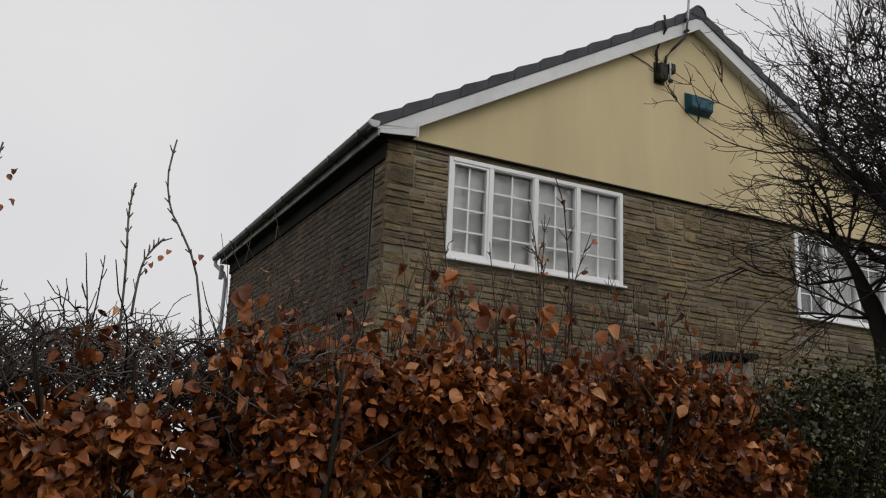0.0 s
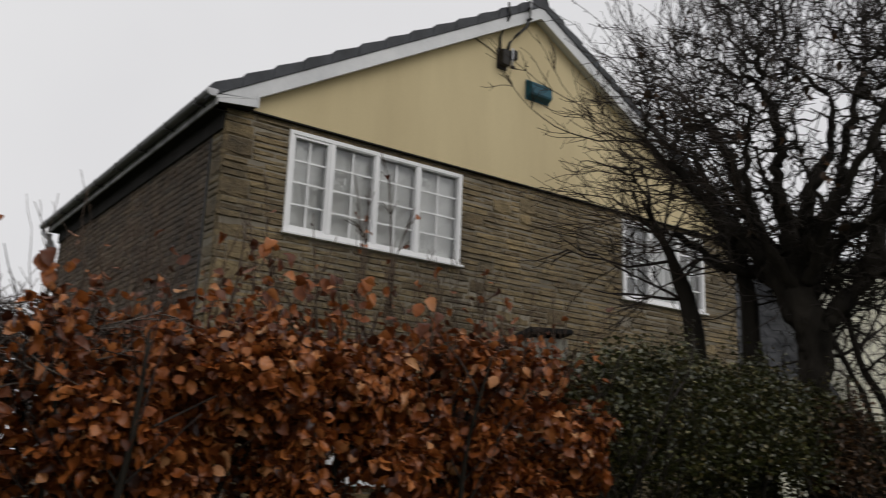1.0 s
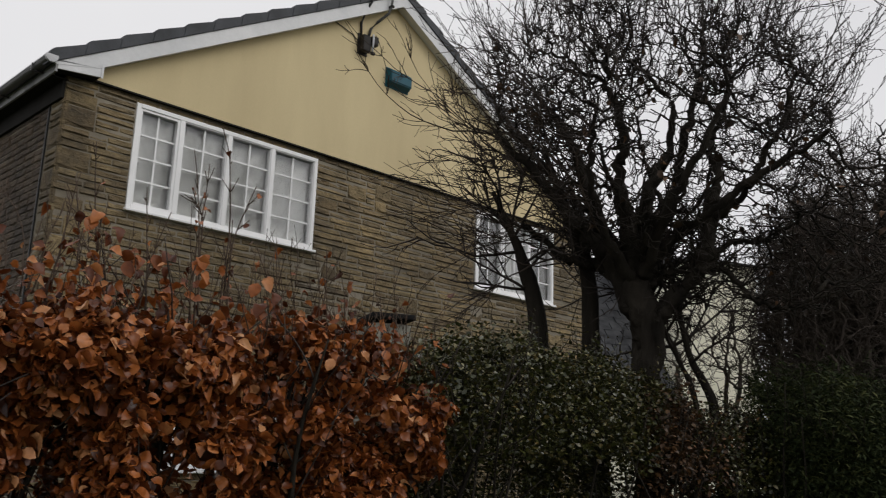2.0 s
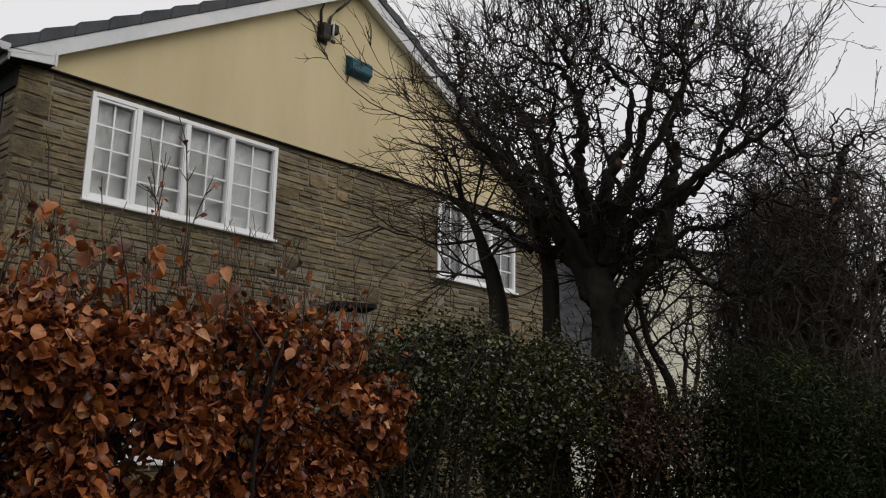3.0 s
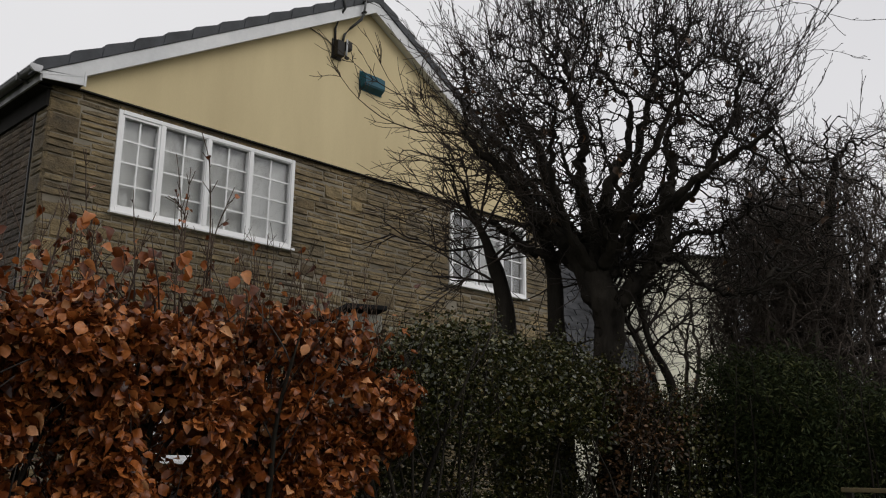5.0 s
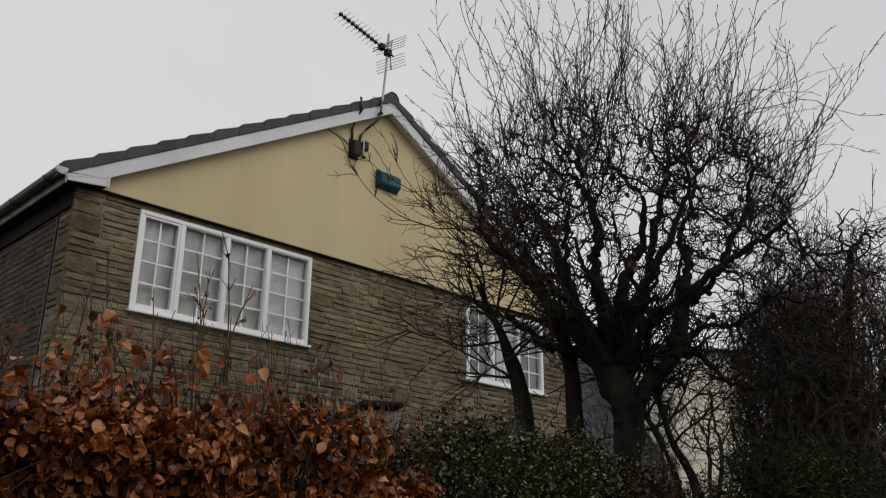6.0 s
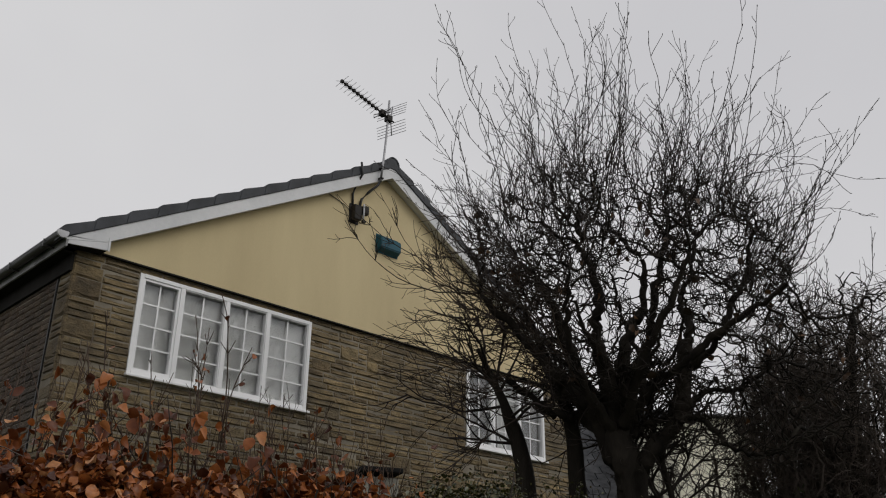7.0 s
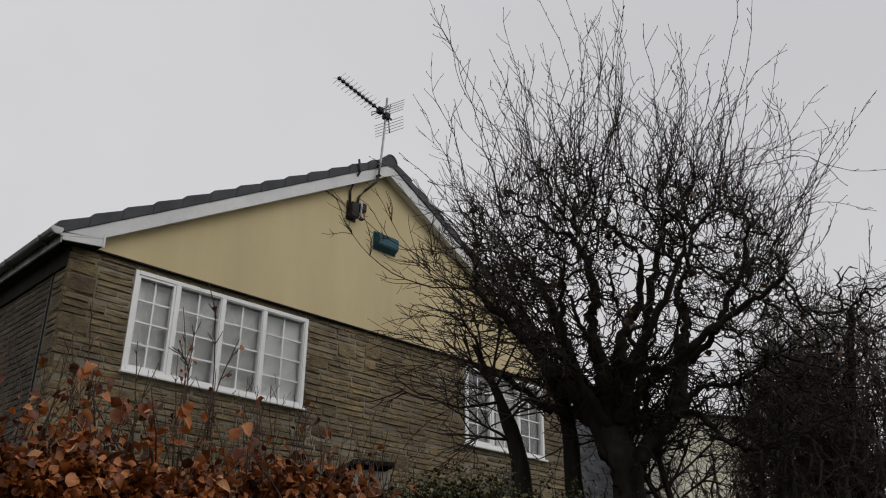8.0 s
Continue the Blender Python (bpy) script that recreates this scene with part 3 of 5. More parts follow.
    for i in range(len(ga)):
        j = (i + 1) % len(ga)
        gut.faces.new((ga[i], gb[i], gb[j], ga[j]))
    gut.faces.new(ga)
    gut.faces.new(gb[::-1])
    bmesh.ops.recalc_face_normals(gut, faces=gut.faces)
    gutter = part("gutter", gut, GUTTER, house, "dark half-round plastic gutter, wet and dirty")
    part("gutter_rim", box((fl(cx) - 0.062 if not side else fl(cx) + 0.054, -0.19, 4.911), (fl(cx) - 0.054 if not side else fl(cx) + 0.062, Y1 + 0.25, 4.922)), RIM, gutter, "pale worn gutter rim")
    stop = bmesh.new()
    bmesh.ops.create_cone(stop, cap_ends=True, segments=16, radius1=0.064, radius2=0.064, depth=0.03, matrix=Matrix.Translation((fl(cx), -0.2, 4.913)) @ Matrix.Rotation(math.pi / 2, 4, "X"))
    bmesh.ops.bisect_plane(stop, geom=stop.verts[:] + stop.edges[:] + stop.faces[:], plane_co=(0, 0, 4.93), plane_no=(0, 0, 1), clear_outer=True)
    bmesh.ops.holes_fill(stop, edges=stop.edges[:])
    part("gutter_stop_end", stop, RIM, gutter, "pale gutter stop end")
    for k in range(8):
        y = 0.15 + k * 0.98
        clip = bmesh.new()
        add_box(clip, (min(fl(cx - 0.068), fl(fx)), y - 0.012, 4.84), (max(fl(cx - 0.068), fl(fx)), y + 0.012, 4.856), 0.003)
        add_box(clip, (min(fl(cx - 0.068), fl(cx - 0.060)), y - 0.012, 4.856), (max(fl(cx - 0.068), fl(cx - 0.060)), y + 0.012, 4.926), 0.003)
        part("gutter_bracket", clip, GUTTER, gutter)

# ridge tiles
for k in range(17):
    y = OUT - 0.03 + k * 0.45
    bm = bmesh.new()
    arc = [(RIDGE_X + (0.125 - 0.006 * j) * math.cos(a), 7.575 + (0.14 - 0.004 * j) * math.sin(a)) for j in range(1) for a in np.linspace(-0.25, math.pi + 0.25, 13)]
    inner = [(RIDGE_X + 0.105 * math.cos(a), 7.575 + 0.118 * math.sin(a)) for a in np.linspace(math.pi + 0.25, -0.25, 13)]
    part("ridge_tile", prism(arc + inner, "y", y, y + 0.445), TILE, house)
part("ridge_filler", prism([(RIDGE_X + 0.104 * math.cos(a), 7.575 + 0.117 * math.sin(a)) for a in np.linspace(-0.6, math.pi + 0.6, 17)], "y", OUT - 0.022, OUT + 0.05), TILE, house)

# dark strip standing for the shade under the side eaves
part("frieze_board", box((X0 - 0.028, 0.012, 4.60), (X0 + 0.004, Y1 - 0.01, 4.791)), UNDER_SHADE, house, "dark strip standing for the shade under the eaves")

# downpipe at the far end of the side wall, and the dark joint strip near the corner
part("pipe_clip", box((0.12, Y1 + 0.02, 4.5), (0.19, Y1 + 0.09, 4.76), 0.01), RIM, house)
tagged(link_part("downpipe", pipe([(0.065, Y1 + 0.2, 4.86), (0.07, Y1 + 0.2, 4.78), (0.2, Y1 + 0.06, 4.62), (0.25, Y1 + 0.05, 4.5), (0.25, Y1 + 0.05, 2.0), (0.25, Y1 + 0.05, 0.0)], 0.036), RIM, house, "", True))
part("joint_strip", box((X0 - 0.006, 0.355, 0.2), (X0 + 0.02, 0.375, 4.79)), CABLE, house)

# ---------------------------------------------------------------- fittings on the gable
alarm = thing("alarm_box", (4.8, -0.03, 6.2), "teal blue plastic burglar alarm box on the cream gable", "alarm")
bm = prism([(4.58, 6.14), (5.00, 6.14), (5.00, 6.42), (4.58, 6.42)], "y", -0.145, -0.03)
for v in bm.verts:
    if v.co.y < -0.1:
        v.co.x = 4.79 + (v.co.x - 4.79) * 0.93
        v.co.z = 6.28 + (v.co.z - 6.28) * (0.6 if v.co.z < 6.28 else 0.55)
bmesh.ops.bevel(bm, geom=bm.edges[:], offset=0.012, segments=2, affect="EDGES")
part("cover", bm, TEAL, alarm)
part("base_plate", box((4.575, -0.045, 6.135), (5.005, -0.0305, 6.425), 0.004), TEAL, alarm)

lamp = thing("security_light", (4.2, -0.03, 6.5), "dark rusty security light on a plate under the gable peak", "light")
part("plate", box((4.05, -0.05, 6.44), (4.22, -0.0305, 6.74), 0.006), DARK, lamp)
part("housing", box((4.07, -0.15, 6.47), (4.20, -0.05, 6.70), 0.012), DARK, lamp)
link_part("tube", pipe([(4.215, -0.165, 6.47), (4.22, -0.165, 6.58), (4.228, -0.16, 6.68), (4.232, -0.15, 6.74)], 0.014), RIM, lamp, "pale chipped tube", True)
part("floodlight", box((4.235, -0.15, 6.60), (4.34, -0.06, 6.74), 0.025), DARK, lamp)
part("foot", box((4.19, -0.19, 6.43), (4.25, -0.15, 6.47), 0.008), DARK, lamp)

aerial = thing("tv_aerial", (4.49, -0.25, 7.2), "aluminium television aerial on a mast at the gable peak", "aerial")
link_part("mast", pipe([(4.47, -0.21, 7.18), (4.485, -0.24, 7.5), (4.52, -0.25, 8.0), (4.55, -0.25, 8.62)], 0.017), ALU, aerial, "", True)
for z in (7.24, 7.40):
    part("bracket", box((4.455, -0.245, z - 0.012), (4.505, OUT - 0.013, z + 0.012), 0.004), DARK, aerial)
boom0, boom1 = np.array([4.62, -0.235, 8.30]), np.array([3.40, -0.52, 8.31])
along = (boom1 - boom0) / np.linalg.norm(boom1 - boom0)
side = np.array([-along[1], along[0], 0.0])
side /= np.linalg.norm(side)
link_part("boom", rod(boom0 - along * 0.06, boom1, 0.013), DARK, aerial, "", True)
for k in range(10):
    c = boom1 - along * (0.02 + 0.093 * k)
    for s in (-1, 1):
        link_part("director", rod(c, c + s * side * 0.115 + np.array([0, 0, 0.05]), 0.0035, 5), ALU, aerial)
        link_part("director", rod(c, c + s * side * 0.115 - np.array([0, 0, 0.05]), 0.0035, 5), ALU, aerial)
    part("clip", add_box(bmesh.new(), c - 0.022, c + 0.022, 0.006), DARK, aerial)
for s in (-1, 1):
    a, b = boom0 + along * 0.02, boom0 - along * 0.02 + np.array([0, 0, s * 0.26])
    link_part("reflector_spine", rod(a, b, 0.010), ALU, aerial)
    for k in range(5):
        c = a + (b - a) * (0.25 + 0.18 * k)
        link_part("reflector", rod(c - side * 0.27, c + side * 0.27, 0.0045, 5), ALU, aerial)
part("dipole", add_box(bmesh.new(), boom0 + along * 0.24 - 0.045, boom0 + along * 0.24 + 0.045, 0.012), DARK, aerial)
for s in (-1, 1):
    c = boom0 + along * 0.24
    link_part("dipole_loop", pipe([c, c + s * side * 0.16 + np.array([0, 0, 0.03]), c + s * side * 0.16 - np.array([0, 0, 0.03]), c], 0.008), ALU, aerial)
part("clamp", add_box(bmesh.new(), (4.50, -0.29, 8.24), (4.60, -0.20, 8.34), 0.01), DARK, aerial)

for pts, r, lab in (
    ([(4.47, -0.22, 7.24), (4.44, -0.20, 7.12), (4.33, -0.10, 6.98), (4.25, -0.06, 6.86), (4.22, -0.06, 6.72)], 0.02, "black aerial cable looping down to the security light"),
    ([(4.09, -0.22, 7.36), (4.13, -0.21, 7.18), (4.10, -0.12, 7.04), (4.09, -0.05, 6.9), (4.10, -0.05, 6.70)], 0.018, "black cable over the barge board"),
    ([(4.06, -0.045, 6.62), (3.95, -0.042, 6.68), (3.8, -0.042, 6.72), (3.66, -0.042, 6.75)], 0.006, "thin loose wire on the cream gable"),
):
    tagged(link_part("cable", pipe(pts, r, 6), CABLE, None, lab, True), category="cable", group="cables on the gable")

# ---------------------------------------------------------------- garden wall
garden_wall = thing("garden_wall", (1.5, -3.25, 0), "low pale stone garden wall with coping slabs painted near-black as shadow", "wall")
d0, d1 = Vector((1.88, -2.85, 0)), Vector((1.36, -4.05, 0))
run = (d1 - d0).normalized()
turn = Matrix.Rotation(math.atan2(run.y, run.x), 4, "Z")
mid = (d0 + d1) / 2
bm = bmesh.new()
add_box(bm, mid + Vector((-0.72, -0.11, -0.05)), mid + Vector((0.72, 0.11, 2.04)), 0, None)
bmesh.ops.rotate(bm, verts=bm.verts, cent=mid, matrix=turn.to_3x3())
garden_core = part("core", bm, MORTAR, garden_wall)
rng = np.random.default_rng(5)
for r in range(12):
    u = -0.74
    while u < 0.74:
        w = min(float(rng.uniform(0.16, 0.4)), 0.745 - u)
        if w > 0.03:
            bm = add_box(bmesh.new(), mid + Vector((u, -0.14 + rng.uniform(-0.01, 0.01), 0.03 + r * 0.168)), mid + Vector((u + w - 0.012, 0.14 + rng.uniform(-0.01, 0.01), 0.03 + r * 0.168 + 0.156)), 0.012)
            bmesh.ops.rotate(bm, verts=bm.verts, cent=mid, matrix=turn.to_3x3())
            part("stone", bm, PALE_STONE, garden_wall)
        u += w
for k in range(4):
    bm = add_box(bmesh.new(), mid + Vector((-0.8 + k * 0.4, -0.165, 2.065)), mid + Vector((-0.8 + k * 0.4 + 0.396, 0.165, 2.105)), 0.012)
    bmesh.ops.rotate(bm, verts=bm.verts, cent=mid, matrix=turn.to_3x3())
    part("coping_slab", bm, COPING, garden_wall)

# ---------------------------------------------------------------- neighbour's house beyond the trees
far_house = thing("neighbour_house", (19, 3, 0), "pale cream rendered neighbouring house with a grey roof", "house")
fd = Vector((0.86, 0.51, 0)).normalized()
fr = Vector((fd.y, -fd.x, 0))
fc = Vector((-3, -9, 0)) + fd * 24
fd = Vector((0.52, 0.85, 0)).normalized()      # its wall is turned a little
fr = Vector((fd.y, -fd.x, 0))


def far_box(u0, u1, w0, w1, z0, z1):
    bm = box((u0, w0, z0), (u1, w1, z1))
    for v in bm.verts:
        v.co = fc + fr * v.co.x + fd * v.co.y + Vector((0, 0, v.co.z))
    return bm


part("wall", far_box(0.1, 2.3, 0, 7, -0.3, 6.5), CREAM_FAR, far_house)
bm = bmesh.new()
for u, z in ((-0.3, 6.45), (3.5, 7.5), (7.3, 6.45)):
    for w in (-0.1, 2.6):
        bm.verts.new(fc + fr * w + fd * u + Vector((0, 0, z)))
bm.verts.ensure_lookup_table()
v = bm.verts
for f in ((0, 1, 3, 2), (2, 3, 5, 4), (0, 2, 4), (1, 5, 3), (0, 4, 5, 1)):
    bm.faces.new([v[i] for i in f])
bmesh.ops.recalc_face_normals(bm, faces=bm.faces)
part("roof", bm, SLATE, far_house)
part("wall", far_box(-5.0, 0.1, 0.1, 6, -0.3, 2.5), CREAM_FAR, far_house)
TILT = Matrix.Rotation(radians(43), 4, "X")


def on_slope(bm):
    for q in bm.verts:
        p = TILT @ q.co
        q.co = fc + fr * p.x + fd * (p.y - 0.4) + Vector((0, 0, p.z + 2.45))
    return bm


lean = part("roof", on_slope(box((-5.2, 0, -0.06), (0.1, 7.6, -0.004))), SLATE, far_house, "grey slated lean-to roof")
for r in range(21):
    for k in range(10):
        u = -4.8 + k * 0.49 + 0.235 * (r % 2)
        lift = 0.012 * ((r + k) % 2)
        part("slate", on_slope(box((u, r * 0.345, lift), (min(u + 0.45, 0.09), r * 0.345 + 0.40, lift + 0.035))), SLATE, lean)


# a low outbuilding far off beyond the bushes
shed = thing("outbuilding", (14.6, -4.6, -0.3), "low grey-green outbuilding with a pale gutter and brown roof", "shed")
part("wall", box((14.2, -7.5, -0.3), (18.0, -3.3, 2.5)), SHED, shed)
part("gutter", box((14.06, -7.6, 2.5), (14.18, -3.2, 2.6), 0.02), RIM, shed, "pale gutter")
part("roof", prism([(-7.7, 2.6), (-3.1, 2.6), (-3.1, 2.68), (-5.4, 3.35), (-7.7, 2.68)], "x", 14.0, 18.2), ROOF_BROWN, shed, "brown roof")

# ---------------------------------------------------------------- trees and shrubs
def roughen(me, amount, size):
    """Uneven bark: pushes the points in and out in long upright ridges."""
    for v in me.vertices:
        p = v.co
        k = noise.noise(Vector((p.x * size, p.y * size, p.z * size * 0.25))) + 0.5 * noise.noise(Vector((p.x * 3 * size, p.y * 3 * size, p.z * size)))
        v.co = p + v.normal * amount * k
    me.update()
    return me


def densify(points, radii, n):
    """More points along a line, on a smooth curve through the given ones."""
    p, r = np.asarray(points, float), np.asarray(radii, float)
    t = np.arange(len(p))
    ts = np.linspace(0, len(p) - 1, n)
    out = np.empty((n, 3))
    for j, x in enumerate(ts):
        i = min(int(x), len(p) - 2)
        a, b, c, d = p[max(i - 1, 0)], p[i], p[i + 1], p[min(i + 2, len(p) - 1)]
        f = x - i
        out[j] = 0.5 * ((2 * b) + (c - a) * f + (2 * a - 5 * b + 4 * c - d) * f * f + (3 * b - a - 3 * c + d) * f ** 3)
    return out, np.interp(ts, t, r)


def unit(v):
    return v / (np.linalg.norm(v) + 1e-9)


def wander(rng, start, way, length, steps, wobble, lift):
    """A crooked line that drifts upwards (lift) as it goes."""
    pts, d = [np.array(start, float)], unit(np.array(way, float))
    for _ in range(steps):
        d = unit(d + rng.normal(0, wobble, 3) + np.array([0, 0, lift]))
        pts.append(pts[-1] + d * length / steps)
    return np.array(pts)


def taper(r0, r1, n):
    return np.linspace(r0, r1, n) * (1 + 0.06 * np.sin(np.arange(n) * 2.1))


def side_way(rng, d, spread):
    a = unit(np.cross(d, rng.normal(0, 1, 3)))
    return unit(d * math.cos(spread) + a * math.sin(spread))


def branch_out(rng, line, radius, levels, tubes, tips, keep=None):
    """Side branches along a line, level after level; levels holds (count, length, spread, wobble, lift, end radius)."""
    count, length, spread, wobble, lift, thin = levels[0]
    for _ in range(max(1, int(rng.normal(count, count * 0.15)))):
        at = rng.uniform(0.22, 1.0)
        i = min(int(at * (len(line) - 1)), len(line) - 2)
        p = line[i] + (line[i + 1] - line[i]) * (at * (len(line) - 1) - i)
        d = unit(line[i + 1] - line[i])
        ln = length * rng.uniform(0.55, 1.25) * (1.15 - 0.35 * at)
        sub = wander(rng, p, side_way(rng, d, spread * rng.uniform(0.6, 1.3)), ln, 5 if len(levels) > 1 else 4, wobble, lift)
        if keep and not keep(sub[-1]):
            continue
        r0 = max(min(radius * 0.62, thin * 3.2), thin)
        tubes[len(levels)].add(sub, taper(r0, thin, len(sub)))
        if len(levels) > 1:
            branch_out(rng, sub, r0, levels[1:], tubes, tips, keep)
        else:
            tips.append(sub[-1])


def grow_crown(seeds, goals, step, reach, kill, rng, rounds=90, lift=0.05, links=None, jitter=0.16):
    """Branches that grow from the seed line towards free points of the crown. Returns points and each one's parent."""
    nodes, parent = [np.array(p, float) for p in seeds], list(links) if links else [k - 1 for k in range(len(seeds))]
    goals = np.asarray(goals, float)
    near, far = np.zeros(len(goals), int), np.full(len(goals), 1e9)
    alive = np.ones(len(goals), bool)

    def meet(first):
        fresh = np.array(nodes[first:])
        for a in range(0, len(fresh), 400):
            d = np.linalg.norm(goals[:, None] - fresh[None, a:a + 400], axis=2)
            k = d.argmin(1)
            dm = d[np.arange(len(goals)), k]
            better = dm < far
            near[better], far[better] = first + a + k[better], dm[better]

    meet(0)
    for _ in range(rounds):
        use = alive & (far < reach)
        if not use.any():
            break
        first = len(nodes)
        for n in np.unique(near[use]):
            mine = goals[use & (near == n)]
            d = mine - nodes[n]
            d = (d / np.linalg.norm(d, axis=1)[:, None]).mean(0) + rng.normal(0, jitter, 3)
            d[2] += lift
            p = nodes[n] + unit(d) * step
            nodes.append(p)
            parent.append(int(n))
        meet(first)
        alive &= far > kill
    return np.array(nodes), parent


def crown_lines(nodes, parent, thin, power, skip=0):
    """Cuts the grown points past the first skip into lines, thickest child first, with radii that add up towards the foot."""
    kids = [[] for _ in nodes]
    for k, p in enumerate(parent):
        if p >= skip:
            kids[p].append(k)
    area = np.zeros(len(nodes))
    for k in range(len(nodes) - 1, -1, -1):
        if not kids[k]:
            area[k] = thin ** power
        if parent[k] >= 0:
            area[parent[k]] += area[k]
    radius = area ** (1 / power)
    lines, todo = [], [k for k, p in enumerate(parent) if p < skip and k >= skip]
    while todo:
        k = todo.pop()
        line = ([parent[k]] if parent[k] >= 0 else []) + [k]
        while kids[k]:
            order = sorted(kids[k], key=lambda q: -radius[q])
            todo += order[1:]
            k = order[0]
            line.append(k)
        if len(line) > 1:
            r = radius[line].copy()
            r[0] = min(r[0], r[1] * 1.15)
            lines.append((nodes[line], r))
    return lines


def gnarl(rng, pts, radii, n, bend):
    """A limb through the given points with the elbows and swellings of old pollarded wood."""
    line, rr = densify(pts, radii, n)
    kink = rng.normal(0, bend, (n, 3))
    kink[0] = 0
    kink[2::3] *= 0.2
    swell = 1 + 0.13 * np.convolve(rng.normal(0, 1, n + 2), [0.4, 0.5, 0.4], "valid")
    return line + kink, rr * np.clip(swell, 0.8, 1.35)


rng = np.random.default_rng(42)
TX, TY = 4.25, -4.35
VIEW = np.array([0.83, 0.55, 0])
RIGHT = np.array([0.55, -0.83, 0])


def tree_at(u, w, z):
    return np.array([TX, TY, z]) + RIGHT * u + VIEW * w


tree = thing("bare_tree", (TX, TY, 0), "old pollarded bare tree with a dark twiggy crown", "tree")
trunk = Tubes(30)
tl = [tree_at(0.07, 0, -0.15), tree_at(0.07, 0, 0.2), tree_at(0.05, 0, 0.8), tree_at(0.04, 0, 1.4), tree_at(0.03, 0, 1.85), tree_at(0.03, 0, 2.2), tree_at(0.0, 0, 2.5), tree_at(-0.07, 0.02, 2.8), tree_at(-0.06, 0.03, 3.1), tree_at(-0.04, 0.03, 3.3)]
trunk.add(*densify(tl, [0.25, 0.18, 0.145, 0.125, 0.118, 0.128, 0.165, 0.17, 0.13, 0.05], 90))
link_part("trunk", roughen(trunk.mesh("trunk"), 0.06, 11), BARK, tree, "", True)
seeds, links = [], []


def bough(pts, r0, r1, bend=0.016, name="limb"):
    """One thick crooked limb of the old tree; the crown grows on from its outer part."""
    line, rr = gnarl(rng, [tree_at(*p) for p in pts], np.linspace(r0, r1, len(pts)), 7 * len(pts), bend)
    one = Tubes(9)
    one.add(line, rr)
    link_part(name, roughen(one.mesh(name), 0.3 * r1, 12), BARK, tree, "", True)
    for q, p in enumerate(line[len(line) // 4::2]):
        links.append(len(seeds) - 1 if q else -1)
        seeds.append(p)
    return line


# the arm with its cut stub, and what stands on it
bough([(-0.05, 0, 2.2), (0.1, 0, 2.42), (0.28, 0.0, 2.64), (0.48, 0, 2.84), (0.59, 0, 3.05)], 0.085, 0.082, 0.008, "bough")
bough([(0.57, 0, 2.88), (0.61, 0, 3.2), (0.65, 0, 3.5), (0.68, 0.02, 3.72)], 0.1, 0.062, 0.008, "stub")
bough([(0.66, 0.0, 3.5), (0.74, 0.1, 3.85), (0.68, 0.2, 4.2), (0.82, 0.2, 4.5), (0.9, 0.3, 4.9)], 0.045, 0.02)
bough([(0.62, 0.0, 3.4), (0.95, -0.2, 3.6), (1.12, -0.3, 3.95), (1.3, -0.3, 4.25), (1.4, -0.4, 4.7)], 0.042, 0.018)
bough([(0.5, 0, 2.9), (0.75, -0.12, 2.88), (0.95, -0.2, 2.62), (1.25, -0.25, 2.5), (1.5, -0.3, 2.6)], 0.036, 0.014)
bough([(0.58, 0, 3.0), (0.85, 0.1, 3.2), (1.2, 0.2, 3.25), (1.55, 0.2, 3.5)], 0.032, 0.014)
# the head, and its limbs
bough([(-0.1, 0, 2.5), (-0.25, -0.05, 2.95), (-0.55, -0.1, 3.28), (-0.8, -0.1, 3.6), (-1.05, -0.15, 3.9), (-1.42, -0.2, 4.3)], 0.105, 0.026)
bough([(-0.06, 0.02, 2.7), (-0.3, 0.05, 3.15), (-0.48, 0.12, 3.6), (-0.62, 0.15, 4.1), (-0.85, 0.2, 4.6)], 0.1, 0.026)
bough([(-0.05, -0.02, 2.8), (-0.12, -0.1, 3.3), (-0.2, -0.2, 3.78), (-0.15, -0.25, 4.2), (-0.32, -0.25, 4.75)], 0.1, 0.028)
bough([(-0.02, 0, 2.8), (0.03, 0.1, 3.3), (0.08, 0.2, 3.8), (0.3, 0.3, 4.22), (0.34, 0.3, 4.7)], 0.095, 0.028)
bough([(0.0, -0.02, 2.8), (0.14, -0.1, 3.3), (0.33, -0.12, 3.7), (0.4, -0.2, 4.12), (0.58, -0.25, 4.75)], 0.09, 0.026)
bough([(0.04, 0, 2.9), (0.3, -0.1, 3.2), (0.66, -0.3, 3.42), (1.1, -0.45, 3.72), (1.65, -0.6, 4.02)], 0.06, 0.022)
bough([(-0.1, 0, 2.7), (-0.4, 0.15, 2.98), (-0.75, 0.3, 3.1), (-1.1, 0.35, 3.4), (-1.5, 0.4, 3.6)], 0.062, 0.018)
bough([(-0.08, -0.05, 2.75), (-0.3, -0.45, 3.1), (-0.45, -0.75, 3.6), (-0.4, -0.95, 4.1)], 0.065, 0.02)
bough([(0.0, 0.1, 2.8), (0.2, 0.5, 3.2), (0.25, 0.8, 3.7), (0.1, 1.0, 4.3)], 0.06, 0.02)
bough([(0.02, -0.1, 2.85), (0.2, -0.5, 3.3), (0.5, -0.8, 3.8), (0.75, -0.9, 4.3)], 0.06, 0.02)
